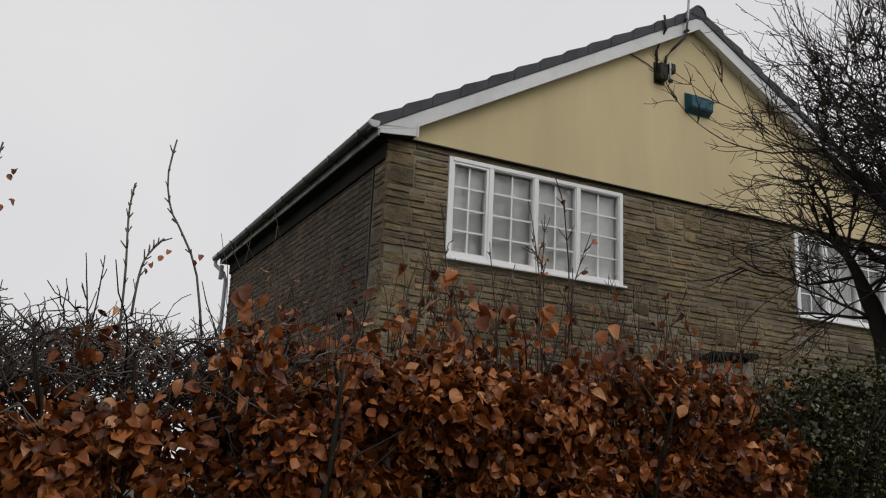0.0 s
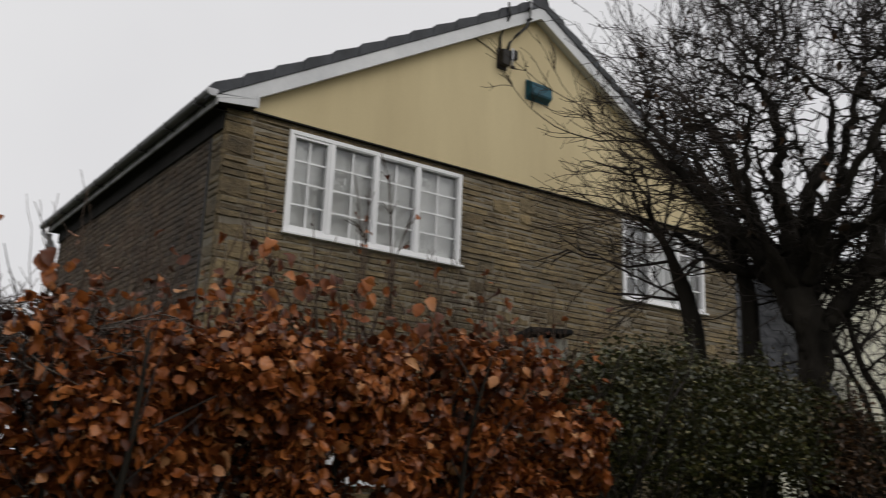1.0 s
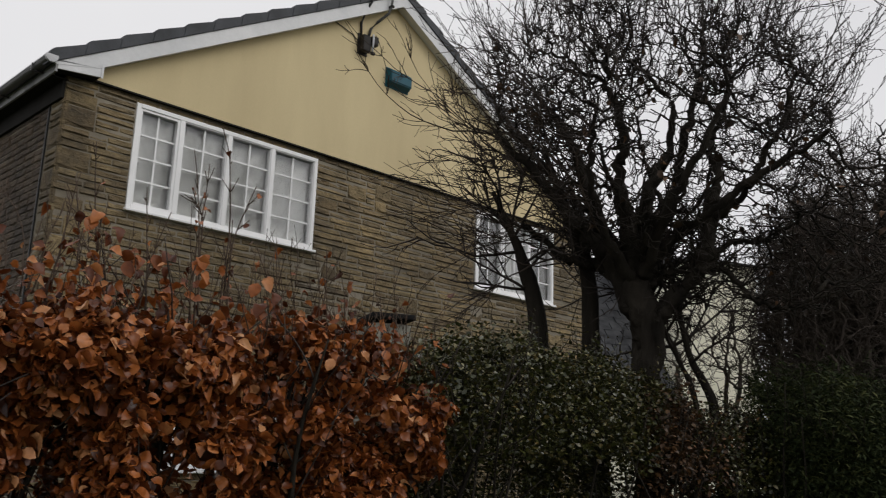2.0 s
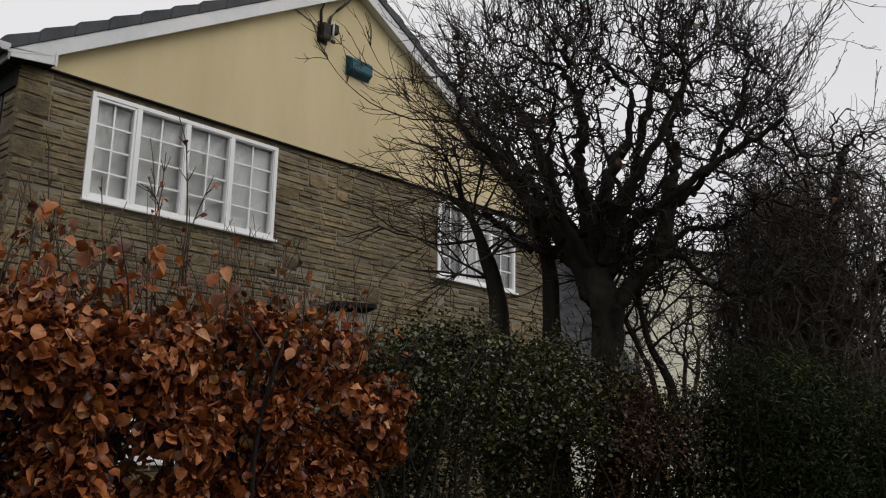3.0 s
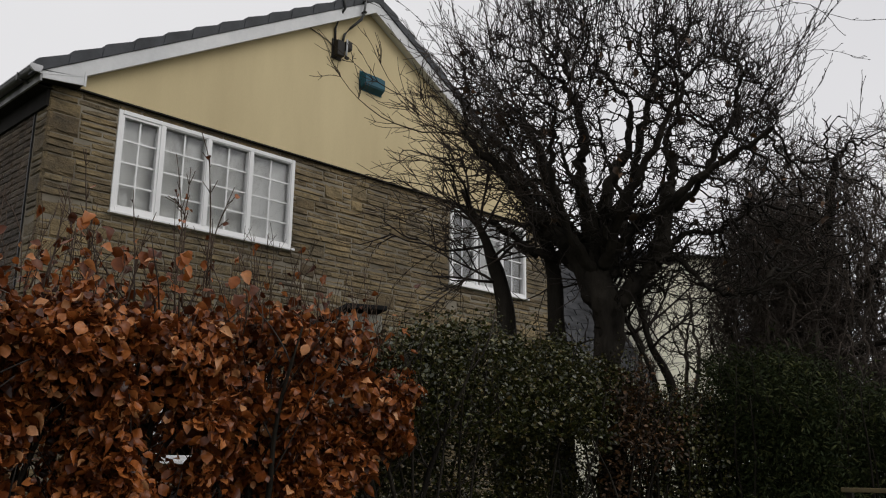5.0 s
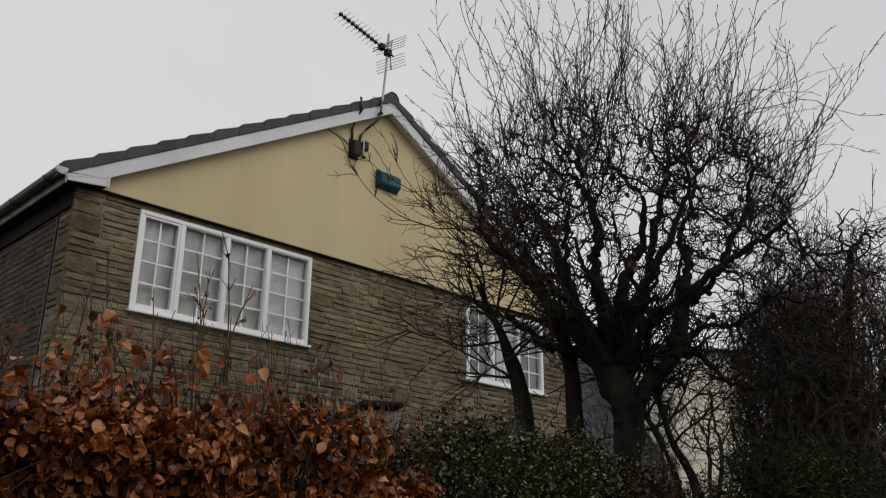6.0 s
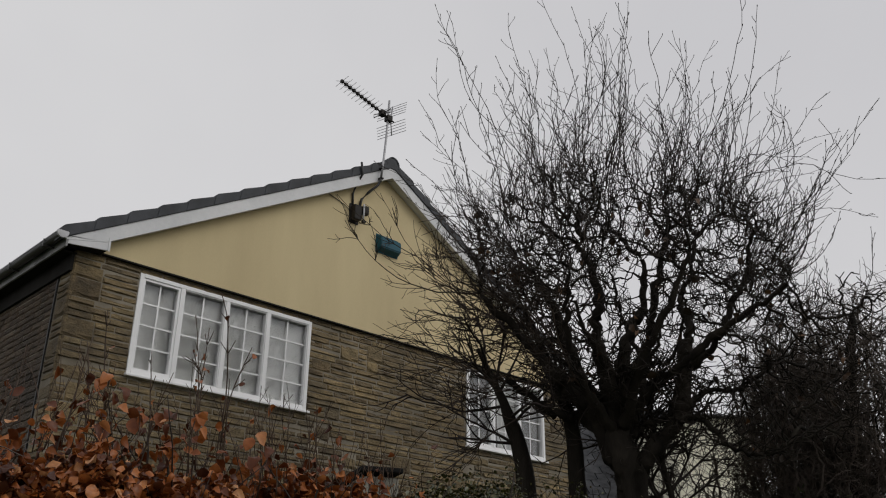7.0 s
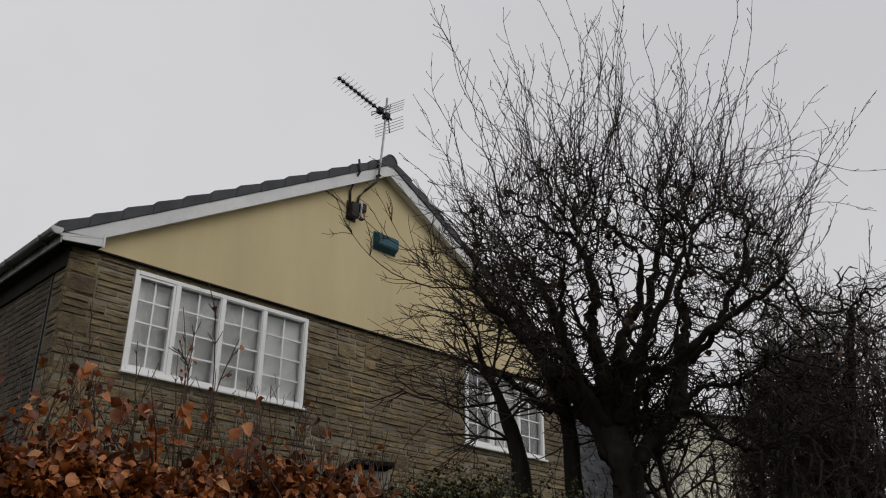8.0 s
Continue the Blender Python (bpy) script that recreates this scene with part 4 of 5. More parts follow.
# lesser limbs crowded round the head
for n in range(9):
    a, h = n * 2.4, 2.75 + 0.08 * n
    out = 0.42 + 0.25 * rng.random()
    cu, cw = math.cos(a), math.sin(a)
    bough([(0.02 + 0.05 * cu, 0.05 * cw, h), (0.45 * out * cu, 0.45 * out * cw, h + 0.12), (out * cu, out * cw, h + rng.uniform(0.2, 0.45)), (1.35 * out * cu, 1.35 * out * cw, h + rng.uniform(0.5, 0.9))], rng.uniform(0.028, 0.045), 0.012, 0.02)
goals = []
while len(goals) < 5400:
    pick = rng.random()
    if pick < 0.93:
        q = unit(rng.normal(0, 1, 3)) * rng.uniform(0.1, 1.0) ** 0.4
        u, w, z = -0.06 + 1.98 * q[0], 1.4 * q[1], 4.2 + 1.62 * q[2]
        if noise.noise(Vector((u * 1.6, w * 1.6, z * 1.6))) < -0.24 or u < -0.95 - 0.9 * max(0.0, z - 4.1):
            continue
    else:
        q = unit(rng.normal(0, 1, 3)) * rng.uniform(0, 1) ** 0.5
        u, w, z = 1.65 + 0.95 * q[0], 0.85 * q[1], 3.2 + 0.8 * q[2]
    p = tree_at(u, w, z)
    if z > (2.45 if u > 0.4 else 2.85 if u > -0.8 else 3.0) + 0.25 * abs(w) and p[1] < -1.0:
        goals.append(p)
nodes, parent = grow_crown(seeds, goals, 0.075, 0.8, 0.11, rng, links=links, jitter=0.34, lift=0.0)
twigs, branches = Tubes(3), Tubes(5)
ends = []
for line, rr in crown_lines(nodes, parent, 0.0052, 2.15, len(seeds)):
    rr = np.minimum(rr, 0.045)
    if rr[1] > 0.02 and len(line) > 5:
        one = Tubes(7)
        one.add(line, rr)
        link_part("limb", one.mesh("limb"), BARK, tree, "", True)
    else:
        branches.add(line, rr)
    ends.append((line[-1], unit(line[-1] - line[-2])))
# crooked spurs all through the crown
for k in rng.permutation(np.arange(len(seeds), len(nodes)))[:3000]:
    d = unit(nodes[k] - nodes[parent[k]])
    tw = wander(rng, nodes[k], side_way(rng, d, rng.uniform(0.5, 1.3)), rng.uniform(0.05, 0.24), 4, 0.3, 0.02)
    twigs.add(tw, taper(0.0052, 0.003, len(tw)))
# dense knots of short twigs in the upper and outer crown
high = [k for k in range(len(seeds), len(nodes)) if np.linalg.norm((nodes[k] - tree_at(-0.05, 0, 4.0)) / np.array([1.9, 1.6, 1.7])) > 0.62 and nodes[k][2] > 3.9]
for k in rng.permutation(high)[:400]:
    for _ in range(6):
        tw = wander(rng, nodes[k] + rng.normal(0, 0.03, 3), rng.normal(0, 1, 3) + np.array([0, 0, 0.4]), rng.uniform(0.05, 0.17), 4, 0.32, 0.02)
        twigs.add(tw, taper(0.0055, 0.0032, len(tw)))
# short clutter on the head and boughs
for p in (p for p in seeds for _ in range(3) if p[2] < 3.35):
    tw = wander(rng, p, RIGHT * rng.normal(0, 1) + VIEW * rng.normal(-0.4, 0.8) + np.array([0, 0, 0.3]), rng.uniform(0.2, 0.6), 7, 0.3, 0.02)
    branches.add(tw, taper(0.008, 0.003, len(tw)))
# long thin shoots that stand out all round the upper crown
centre = tree_at(-0.05, 0, 3.0)
outer = [(p, d) for p, d in ends if p[2] > 3.7 and np.linalg.norm((p - tree_at(-0.05, 0, 3.9)) / np.array([1, 1, 0.9])) > 1.3]
for n in rng.permutation(len(outer))[:430]:
    p, d = outer[n]
    q = unit(p - centre)
    line = wander(rng, p, 1.15 * q + 0.3 * d + np.array([0, 0, 0.28]) + rng.normal(0, 0.28, 3), (0.3 + 2.1 * rng.random() ** 1.7) * (0.55 + 0.45 * q[2]), 14, 0.14, 0.04)
    twigs.add(line, taper(0.0054, 0.0026, len(line)))
    for k in range(2, len(line) - 1):
        d = unit(line[k + 1] - line[k])
        tw = wander(rng, line[k], side_way(rng, d, rng.uniform(0.5, 0.8)), 0.02 + 0.3 * rng.random() ** 3, 4, 0.14, 0.08)
        twigs.add(tw, taper(0.0036, 0.0026, len(tw)))
        twigs.add([tw[-1], tw[-1] + 0.008 * d, tw[-1] + 0.018 * d], [0.0026, 0.0048, 0.0015])
    twigs.add([line[-1], line[-1] + 0.012 * d, line[-1] + 0.026 * d], [0.0026, 0.0055, 0.0015])
# long sprays that fan out from the limbs towards the gable
sprays = Tubes(4)
reach = [p for p in seeds if -1.6 < (p - tree_at(0, 0, 0)) @ RIGHT < -0.3 and p[2] > 2.95]
for n in range(66):
    p = reach[int(rng.integers(0, len(reach)))]
    way = -RIGHT * rng.uniform(0.7, 1.1) + VIEW * rng.normal(-0.1, 0.3) + np.array([0, 0, rng.uniform(-0.12, 1.15)])
    line = wander(rng, p, way, rng.uniform(0.8, 2.1), 12, 0.17, 0.02)
    if line[-1][1] > -0.8 or (line[-1] - tree_at(0, 0, 0)) @ RIGHT < -2.75 or line[-1][2] > 5.2:
        continue
    sprays.add(line, taper(rng.uniform(0.006, 0.011), 0.003, len(line)))
    for _ in range(8):
        k = int(rng.integers(4, 11))
        tw = wander(rng, line[k], side_way(rng, unit(line[k + 1] - line[k]), rng.uniform(0.4, 0.8)), rng.uniform(0.15, 0.6), 5, 0.2, 0.04)
        sprays.add(tw, taper(0.0046, 0.0026, len(tw)))
        for _ in range(2):
            j = int(rng.integers(1, 4))
            t2 = wander(rng, tw[j], side_way(rng, unit(tw[j + 1] - tw[j]), 0.7), rng.uniform(0.04, 0.16), 3, 0.12, 0.05)
            sprays.add(t2, taper(0.0034, 0.0023, len(t2)))
tagged(link_part("spray_growth", sprays.mesh("spray_growth"), SPRAY, tree, "thin brown outer twigs"), kind="stuff")
tagged(link_part("twig_growth", twigs.mesh("twig_growth"), TWIG, tree), kind="stuff")
tagged(link_part("branchwork", branches.mesh("branchwork"), BARK, tree, "", True), kind="stuff")
tips = [p for p, d in ends]
BEECH_FORMS = [leaf_template(w, c, f, 4, 0.065, 10 + k) for k, (w, c, f) in enumerate(2 * ((0.40, 0.6, 0.3), (0.37, 1.0, 0.5), (0.44, 0.3, 0.2), (0.31, 1.5, 0.9), (0.42, -0.7, 0.35)))]
pick = rng.permutation(np.array([p for p in tips if p[2] < 5.9]))[:170]
tagged(link_part("dead_foliage", scatter("dead_foliage", pick, rng.uniform(0.05, 0.10, len(pick)), BEECH_FORMS, rng), BROWN_LEAF, tree, "a few dead brown leaves"), kind="stuff")

# thinner stems beside the old tree
for (bx, by), pts, r, lab in (
    ((3.98, -3.3), [(4.0, -3.3, -0.1), (4.02, -3.3, 1.2), (4.02, -3.28, 2.3), (3.95, -3.26, 2.75), (3.84, -3.22, 3.05), (3.74, -3.18, 3.3), (3.5, -3.1, 3.75)], 0.15, "slim bare tree with a leaning stem beside the window"),
    ((4.32, -3.75), [(4.32, -3.75, -0.1), (4.32, -3.75, 1.2), (4.30, -3.72, 2.3), (4.26, -3.7, 3.0), (4.05, -3.6, 3.6), (3.8, -3.5, 4.2)], 0.15, "slim bare tree with a dark upright stem"),
    ((5.06, -4.75), [(5.06, -4.75, -0.1), (5.03, -4.7, 1.0), (4.98, -4.64, 1.69), (4.92, -4.55, 1.95), (4.86, -4.46, 2.2), (4.81, -4.38, 2.71), (4.77, -4.3, 3.3)], 0.06, "slim leaning bare stem beside the old tree"),
    ((5.0, -4.55), [(5.0, -4.55, -0.1), (4.95, -4.53, 1.1), (4.89, -4.5, 1.75), (4.8, -4.37, 2.15), (4.71, -4.23, 2.54), (4.62, -4.1, 2.95)], 0.035, "thin leaning bare stem beside the old tree"),
):
    st = thing("slim_tree", (bx, by, 0), lab, "tree", "slim trees beside the house")
    stem = Tubes(12)
    stem.add(*densify(pts, taper(r, 0.02, len(pts)), 34))
    link_part("trunk", roughen(stem.mesh("trunk"), 0.01, 14), BARK, st, "", True)
    tb, tp = {1: Tubes(3), 2: Tubes(4), 3: Tubes(5)}, []
    fine = np.array(pts)[2:]
    branch_out(rng, fine, 0.05, [(13, 0.95, 1.0, 0.17, 0.02, 0.0055), (5, 0.5, 0.75, 0.2, 0.04, 0.0036), (3, 0.28, 0.7, 0.2, 0.04, 0.0026)], tb, tp, lambda p: p[1] < -0.6 and p[2] > 2.0)
    for k in (1, 2, 3):
        tagged(link_part({1: "twig_growth", 2: "side_growth", 3: "branchwork"}[k], tb[k].mesh("twig_growth"), TWIG, st), kind="stuff")


def shrub(at, height, wide, count, label, rng, stems=7, thick=0.05, low=0.7, twiggy=7000, bark=None):
    """A many-stemmed bare shrub whose twigs fill a tall rounded space."""
    sh = thing("bare_shrub", at, label, "shrub", "bare shrubs beyond the hedge")
    goals = []
    while len(goals) < count:
        q = unit(rng.normal(0, 1, 3)) * rng.uniform(0, 1) ** 0.4
        mid = (height + low) / 2
        goals.append((at[0] + wide * q[0], at[1] + wide * q[1], mid + (height - low) / 2 * q[2]))
    goals = np.array(goals)
    st, tw = Tubes(5), Tubes(3)
    share = np.argmin(np.linalg.norm(goals[:, None, :2] - (np.array(at[:2]) + wide * 0.7 * np.array([[math.cos(a), math.sin(a)] for a in np.arange(stems) * 2.4]))[None], axis=2), axis=1)
    for k in range(stems):
        a = k * 2.4
        foot = np.array(at) + np.array([0.18 * math.cos(a), 0.18 * math.sin(a), -0.1])
        head = np.array([at[0] + wide * 0.5 * math.cos(a), at[1] + wide * 0.5 * math.sin(a), low + 0.5])
        seeds = [foot + (head - foot) * f + rng.normal(0, 0.02, 3) for f in np.linspace(0, 1, 12)]
        mine = goals[share == k]
        if len(mine) < 5:
            continue
        nodes, parent = grow_crown(seeds, mine, 0.08, 1.0, 0.1, rng, 80, 0.03, jitter=0.25)
        for line, rr in crown_lines(nodes, parent, 0.0042, 2.05):
            st.add(line, np.minimum(rr, thick))
        for n in rng.integers(12, len(nodes), int(twiggy / stems)):
            d = unit(nodes[n] - nodes[parent[n]])
            t = wander(rng, nodes[n], side_way(rng, d, rng.uniform(0.5, 1.4)), rng.uniform(0.1, 0.42), 4, 0.2, 0.04)
            tw.add(t, taper(0.0042, 0.0024, len(t)))
    tagged(link_part("stemwork", st.mesh("stemwork"), bark or THICKET, sh, "", True), kind="stuff")
    tagged(link_part("twig_growth", tw.mesh("twig_growth"), bark or THICKET, sh), kind="stuff")
    return sh


shrub((6.52, -5.1, 0), 4.1, 0.85, 3400, "dense tall bare shrub, dark brown", rng, 8, low=0.9, twiggy=6500)
shrub((6.72, -5.4, 0), 4.75, 1.05, 3000, "tall bare many-stemmed shrub, dark brown", rng, twiggy=5200)
shrub((7.4, -5.7, 0), 3.8, 1.1, 700, "low bare shrub, dark brown", rng, 7, low=0.5, twiggy=900)
shrub((6.9, -6.5, 0), 4.9, 1.3, 620, "tall open bare shrub, dark brown", rng, 5, twiggy=1700)
shrub((8.6, -5.2, 0), 5.5, 1.5, 1100, "tall bare many-stemmed shrub, dark brown", rng, twiggy=2600)
shrub((7.75, -4.5, 0), 4.3, 0.8, 1500, "slender bare shrub, dark brown", rng, 6, low=0.9, twiggy=3000)
shrub((5.75, -4.2, 0), 3.3, 0.65, 420, "thin bare sapling with a few leaning stems", rng, 3, 0.04, 1.6, 420)

# a stouter bare tree among the shrubs
stout = thing("bare_tree", (6.58, -5.52, 0), "dark bare tree with spreading limbs among the shrubs", "tree")
goals = []
while len(goals) < 900:
    q = unit(rng.normal(0, 1, 3)) * rng.uniform(0.1, 1) ** 0.45
    goals.append((6.75 + 1.2 * q[0], -5.85 + 1.3 * q[1], 3.5 + 1.35 * q[2]))
seeds, links = [], []
for name, pts, r0, r1 in (
    ("trunk", [(6.58, -5.52, -0.1), (6.57, -5.52, 1.0), (6.6, -5.55, 2.0), (6.62, -5.6, 2.6), (6.66, -5.66, 3.3), (6.7, -5.8, 4.3)], 0.16, 0.035),
    ("limb", [(6.6, -5.55, 2.1), (6.66, -5.8, 2.5), (6.78, -6.1, 3.0), (6.9, -6.4, 3.6)], 0.075, 0.02),
    ("limb", [(6.6, -5.55, 1.9), (6.68, -5.95, 2.15), (6.75, -6.4, 2.3), (6.85, -6.9, 2.65)], 0.05, 0.014),
    ("limb", [(6.62, -5.6, 2.5), (6.6, -5.4, 3.0), (6.55, -5.15, 3.6)], 0.06, 0.02),
):
    line, rr = gnarl(rng, pts, np.linspace(r0, r1, len(pts)), 7 * len(pts), 0.016)
    one = Tubes(10)
    one.add(line, rr)
    link_part(name, roughen(one.mesh(name), 0.15 * r0, 10), BARK, stout, "", True)
    for q, p in enumerate(line[len(line) // 2::2]):
        links.append(len(seeds) - 1 if q else -1)
        seeds.append(p)
nodes, parent = grow_crown(seeds, goals, 0.085, 1.0, 0.12, rng, links=links, jitter=0.4, lift=0.02)
growth = Tubes(4)
for line, rr in crown_lines(nodes, parent, 0.0055, 2.1, len(seeds)):
    growth.add(line, np.minimum(rr, 0.035))
tagged(link_part("branchwork", growth.mesh("branchwork"), BARK, stout, "", True), kind="stuff")


# ---------------------------------------------------------------- hedges
def hedge_top(x):
    return 1.86 - 0.11 * min(max((x + 0.3) / 0.5, 0), 1) + 0.11 * math.exp(-((x + 1.4) / 0.75) ** 2) - 0.16 * min(max((-1.9 - x) / 0.5, 0), 1) + 0.07 * math.sin(1.7 * x + 0.6) + 0.05 * math.sin(4.3 * x) + 0.03 * math.sin(9.1 * x + 1)


def front(x):
    return -4.93 + 0.08 * math.sin(1.3 * x) + 0.05 * math.sin(3.9 * x + 2)


HX0, HX1 = -6.5, 1.45
beech = thing("beech_hedge", (-1.5, -4.4, -0.05), "beech hedge with dry copper-brown winter leaves", "hedge")
rng = np.random.default_rng(7)
places, sizes = [], []
GAP = Vector((-0.62, 0, 0.97))
while len(places) < 47000:
    x = rng.uniform(HX0, HX1)
    top = hedge_top(x)
    if x > 0.6:
        top -= 0.25 * ((x - 0.6) / 0.85) ** 2
    z = -0.05 + (top + 0.05) * rng.uniform(0, 1) ** 0.75
    if z < 0.5 and rng.random() < 0.6 or x > HX1 - 1.15 * max(0.0, 1.38 - z) + 0.1 * math.sin(19 * z):
        continue
    deep = rng.exponential(0.22)
    if deep > 0.95:
        continue
    thin = min(max((-1.9 - x) / 0.6, 0), 1) * min(max((z - 1.3) / 0.2, 0), 1)
    if rng.random() < 0.85 * thin:
        continue
    lump = noise.noise(Vector((x * 3.3, z * 3.0, deep * 2))) + 0.5 * noise.noise(Vector((x * 6, z * 6, 3)))
    if lump < 0.09 and rng.random() < 0.92 and deep < 0.4:
        continue
    if z > top - 0.36 and rng.random() < 0.9 * ((z - top + 0.36) / 0.36):
        continue
    if abs(x - GAP.x - 0.57 * deep) < 0.17 and abs(z - GAP.z - 0.03 * math.sin(30 * x)) < 0.085:
        continue
    over = max(0.0, (z - top + 0.3) / 0.3)
    places.append((x, front(x) + deep + 0.30 * over * over + 0.22 * max(0.0, 1.3 - z) - 0.24 * lump, z + rng.normal(0, 0.035)))
    sizes.append(rng.uniform(0.036, 0.086))
places, sizes = np.array(places), np.array(sizes)
tagged(link_part("foliage", scatter("foliage", places, sizes, BEECH_FORMS, rng), BEECH_LEAF, beech, "dry curled copper-brown leaves", True), kind="stuff")

# stems and fine twigs inside, and the bare tops that stand above the leaves
stems, fine, shoots, buds = Tubes(6), Tubes(4), Tubes(5), []
for _ in range(75):
    x = rng.uniform(HX0, HX1)
    line = wander(rng, (x, -4.45 + rng.normal(0, 0.12), -0.1), (rng.normal(0, 0.15), rng.normal(0, 0.1), 1), rng.uniform(1.6, 2.0), 8, 0.1, 0.08)
    stems.add(line, taper(rng.uniform(0.018, 0.035), 0.007, len(line)))
    for _ in range(9):
        k = int(rng.integers(2, 8))
        tw = wander(rng, line[k], (rng.normal(0, 0.7), rng.normal(-0.2, 0.6), 0.55), rng.uniform(0.3, 0.8), 5, 0.12, 0.08)
        fine.add(tw, taper(0.006, 0.0025, len(tw)))
tagged(link_part("stemwork", stems.mesh("stemwork"), BARK, beech), kind="stuff")


def shoot(line, r):
    """A bare upright shoot with short buds and side twigs."""
    shoots.add(line, taper(r, r * 0.45, len(line)))
    for k in range(2, len(line) - 1):
        d = unit(line[k + 1] - line[k])
        for _ in range(int(rng.integers(0, 3))):
            tw = wander(rng, line[k], side_way(rng, d, 0.55), rng.uniform(0.02, 0.11), 3, 0.06, 0.05)
            shoots.add(tw, taper(r * 0.5, r * 0.42, len(tw)))
            buds.append(tw[-1])


for _ in range(165):
    x = rng.uniform(-2.2, HX1 - 0.4)
    top = hedge_top(x) - 0.15
    line = wander(rng, (x, -4.55 + rng.normal(0, 0.2), top), (rng.normal(0, 0.14), rng.normal(0, 0.1), 1), rng.uniform(0.25, 0.72), 7, 0.12, 0.05)
    shoot(line, rng.uniform(0.0026, 0.0042))
# the budded shoots that stand before the window
for pts in ([(-0.36, -4.6, 1.75), (-0.37, -4.6, 1.97), (-0.35, -4.6, 2.29), (-0.38, -4.6, 2.62), (-0.40, -4.6, 2.76), (-0.46, -4.6, 2.91)],
            [(-0.5, -4.6, 1.8), (-0.52, -4.6, 2.1), (-0.53, -4.6, 2.35), (-0.61, -4.6, 2.45)],
            [(-0.32, -4.6, 1.8), (-0.33, -4.6, 2.1), (-0.31, -4.6, 2.3), (-0.2, -4.6, 2.61)]):
    shoot(densify(pts, [0.005] * len(pts), 14)[0], 0.0058)
# the tall ones
for x, ln, lean in ((-0.55, 0.85, 0.02), (-0.40, 0.55, 0.22), (-0.5, 1.0, -0.03), (-1.08, 0.75, -0.02), (-0.8, 0.6, 0.0), (-0.86, 0.45, 0.1), (-2.9, 0.3, 0.25), (-1.32, 0.5, 0.02), (-1.2, 0.55, 0.2), (0.32, 0.5, 0.1), (0.12, 0.45, -0.05), (-2.86, 0.28, -0.1)):
    line = wander(rng, (x, -4.6, hedge_top(x) - 0.2), (lean, 0.02, 1), ln + 0.2, 9, 0.06, 0.03)
    shoot(line, 0.0055)
# the bare stretch, where the sky shows through the twigs
pale = Tubes(4)
for pts in ([(-2.38, -4.6, 1.75), (-2.44, -4.6, 2.05), (-2.53, -4.6, 2.23), (-2.59, -4.6, 2.33), (-2.62, -4.6, 2.49), (-2.6, -4.6, 2.67)],
            [(-2.74, -4.6, 1.7), (-2.75, -4.6, 2.0), (-2.77, -4.6, 2.27), (-2.76, -4.6, 2.42)],
            [(-2.70, -4.6, 1.8), (-2.68, -4.6, 2.05), (-2.6, -4.6, 2.18)],
            [(-3.3, -4.6, 1.7), (-3.31, -4.6, 2.1), (-3.35, -4.6, 2.3), (-3.33, -4.6, 2.5)]):
    line, rr = densify(pts, [0.006] * len(pts), 12)
    pale.add(line, taper(0.0062, 0.004, len(line)))
    for k in range(3, len(line) - 1):
        for _ in range(2):
            tw = wander(rng, line[k], side_way(rng, unit(line[k + 1] - line[k]), 0.6), rng.uniform(0.015, 0.05), 3, 0.06, 0.05)
            pale.add(tw, taper(0.004, 0.003, len(tw)))
for n in range(1150):
    x = rng.uniform(-4.2, -1.85)
    line = wander(rng, (x, -4.3 + rng.normal(0, 0.2), rng.uniform(1.3, 1.75)), (rng.normal(0, 1.1), rng.normal(0.1, 0.3), 0.8), rng.uniform(0.2, 0.6), 6, 0.28, 0.02)
    if line[-1][2] < 1.8 + 0.16 * rng.random() ** 2:
        (pale if n % 3 else fine).add(line, taper(0.0046, 0.0024, len(line)))
        for _ in range(4):
            k = int(rng.integers(1, 5))
            tw = wander(rng, line[k], side_way(rng, unit(line[k + 1] - line[k]), 0.9), rng.uniform(0.06, 0.24), 4, 0.25, 0.02)
            (pale if n % 3 else fine).add(tw, taper(0.003, 0.002, len(tw)))
tagged(link_part("twig_growth", fine.mesh("twig_growth"), TWIG, beech), kind="stuff")
tagged(link_part("pale_twig_growth", pale.mesh("pale_twig_growth"), PALE_TWIG, beech, "pale wet twigs"), kind="stuff")
buds = rng.permutation(np.array(buds))[:150]
tagged(link_part("shoot_foliage", scatter("shoot_foliage", buds, rng.uniform(0.03, 0.07, len(buds)), BEECH_FORMS, rng), BEECH_LEAF, beech, "", True), kind="stuff")
tagged(link_part("shoot_growth", shoots.mesh("shoot_growth"), SHOOT, beech, "bare upright shoots with buds"), kind="stuff")

# single leaves that stand clear on the hedge's top edge
leaf_meshes = []
for tv, tf in BEECH_FORMS:
    me = raw_mesh("leaf", tv, tf)
    me.materials.append(BEECH_SINGLE)
    me.polygons.foreach_set("use_smooth", [True] * len(me.polygons))
    leaf_meshes.append(me)
for k in range(230):
    x = rng.uniform(-2.0, 1.3)
    z = hedge_top(x) + abs(rng.normal(0, 0.1)) - 0.08
    ob = new("leaf", leaf_meshes[k % len(leaf_meshes)])
    ob.parent = beech
    ob.matrix_parent_inverse = Matrix.Translation(-beech.location)
    ob.matrix_basis = Matrix.LocRotScale((x, front(x) + rng.uniform(0.05, 0.5), z), Euler((rng.uniform(-1.3, 0.5), rng.uniform(-1, 1), rng.uniform(0, 6.28))), Vector((1, 1, 1)) * rng.uniform(0.045, 0.082))
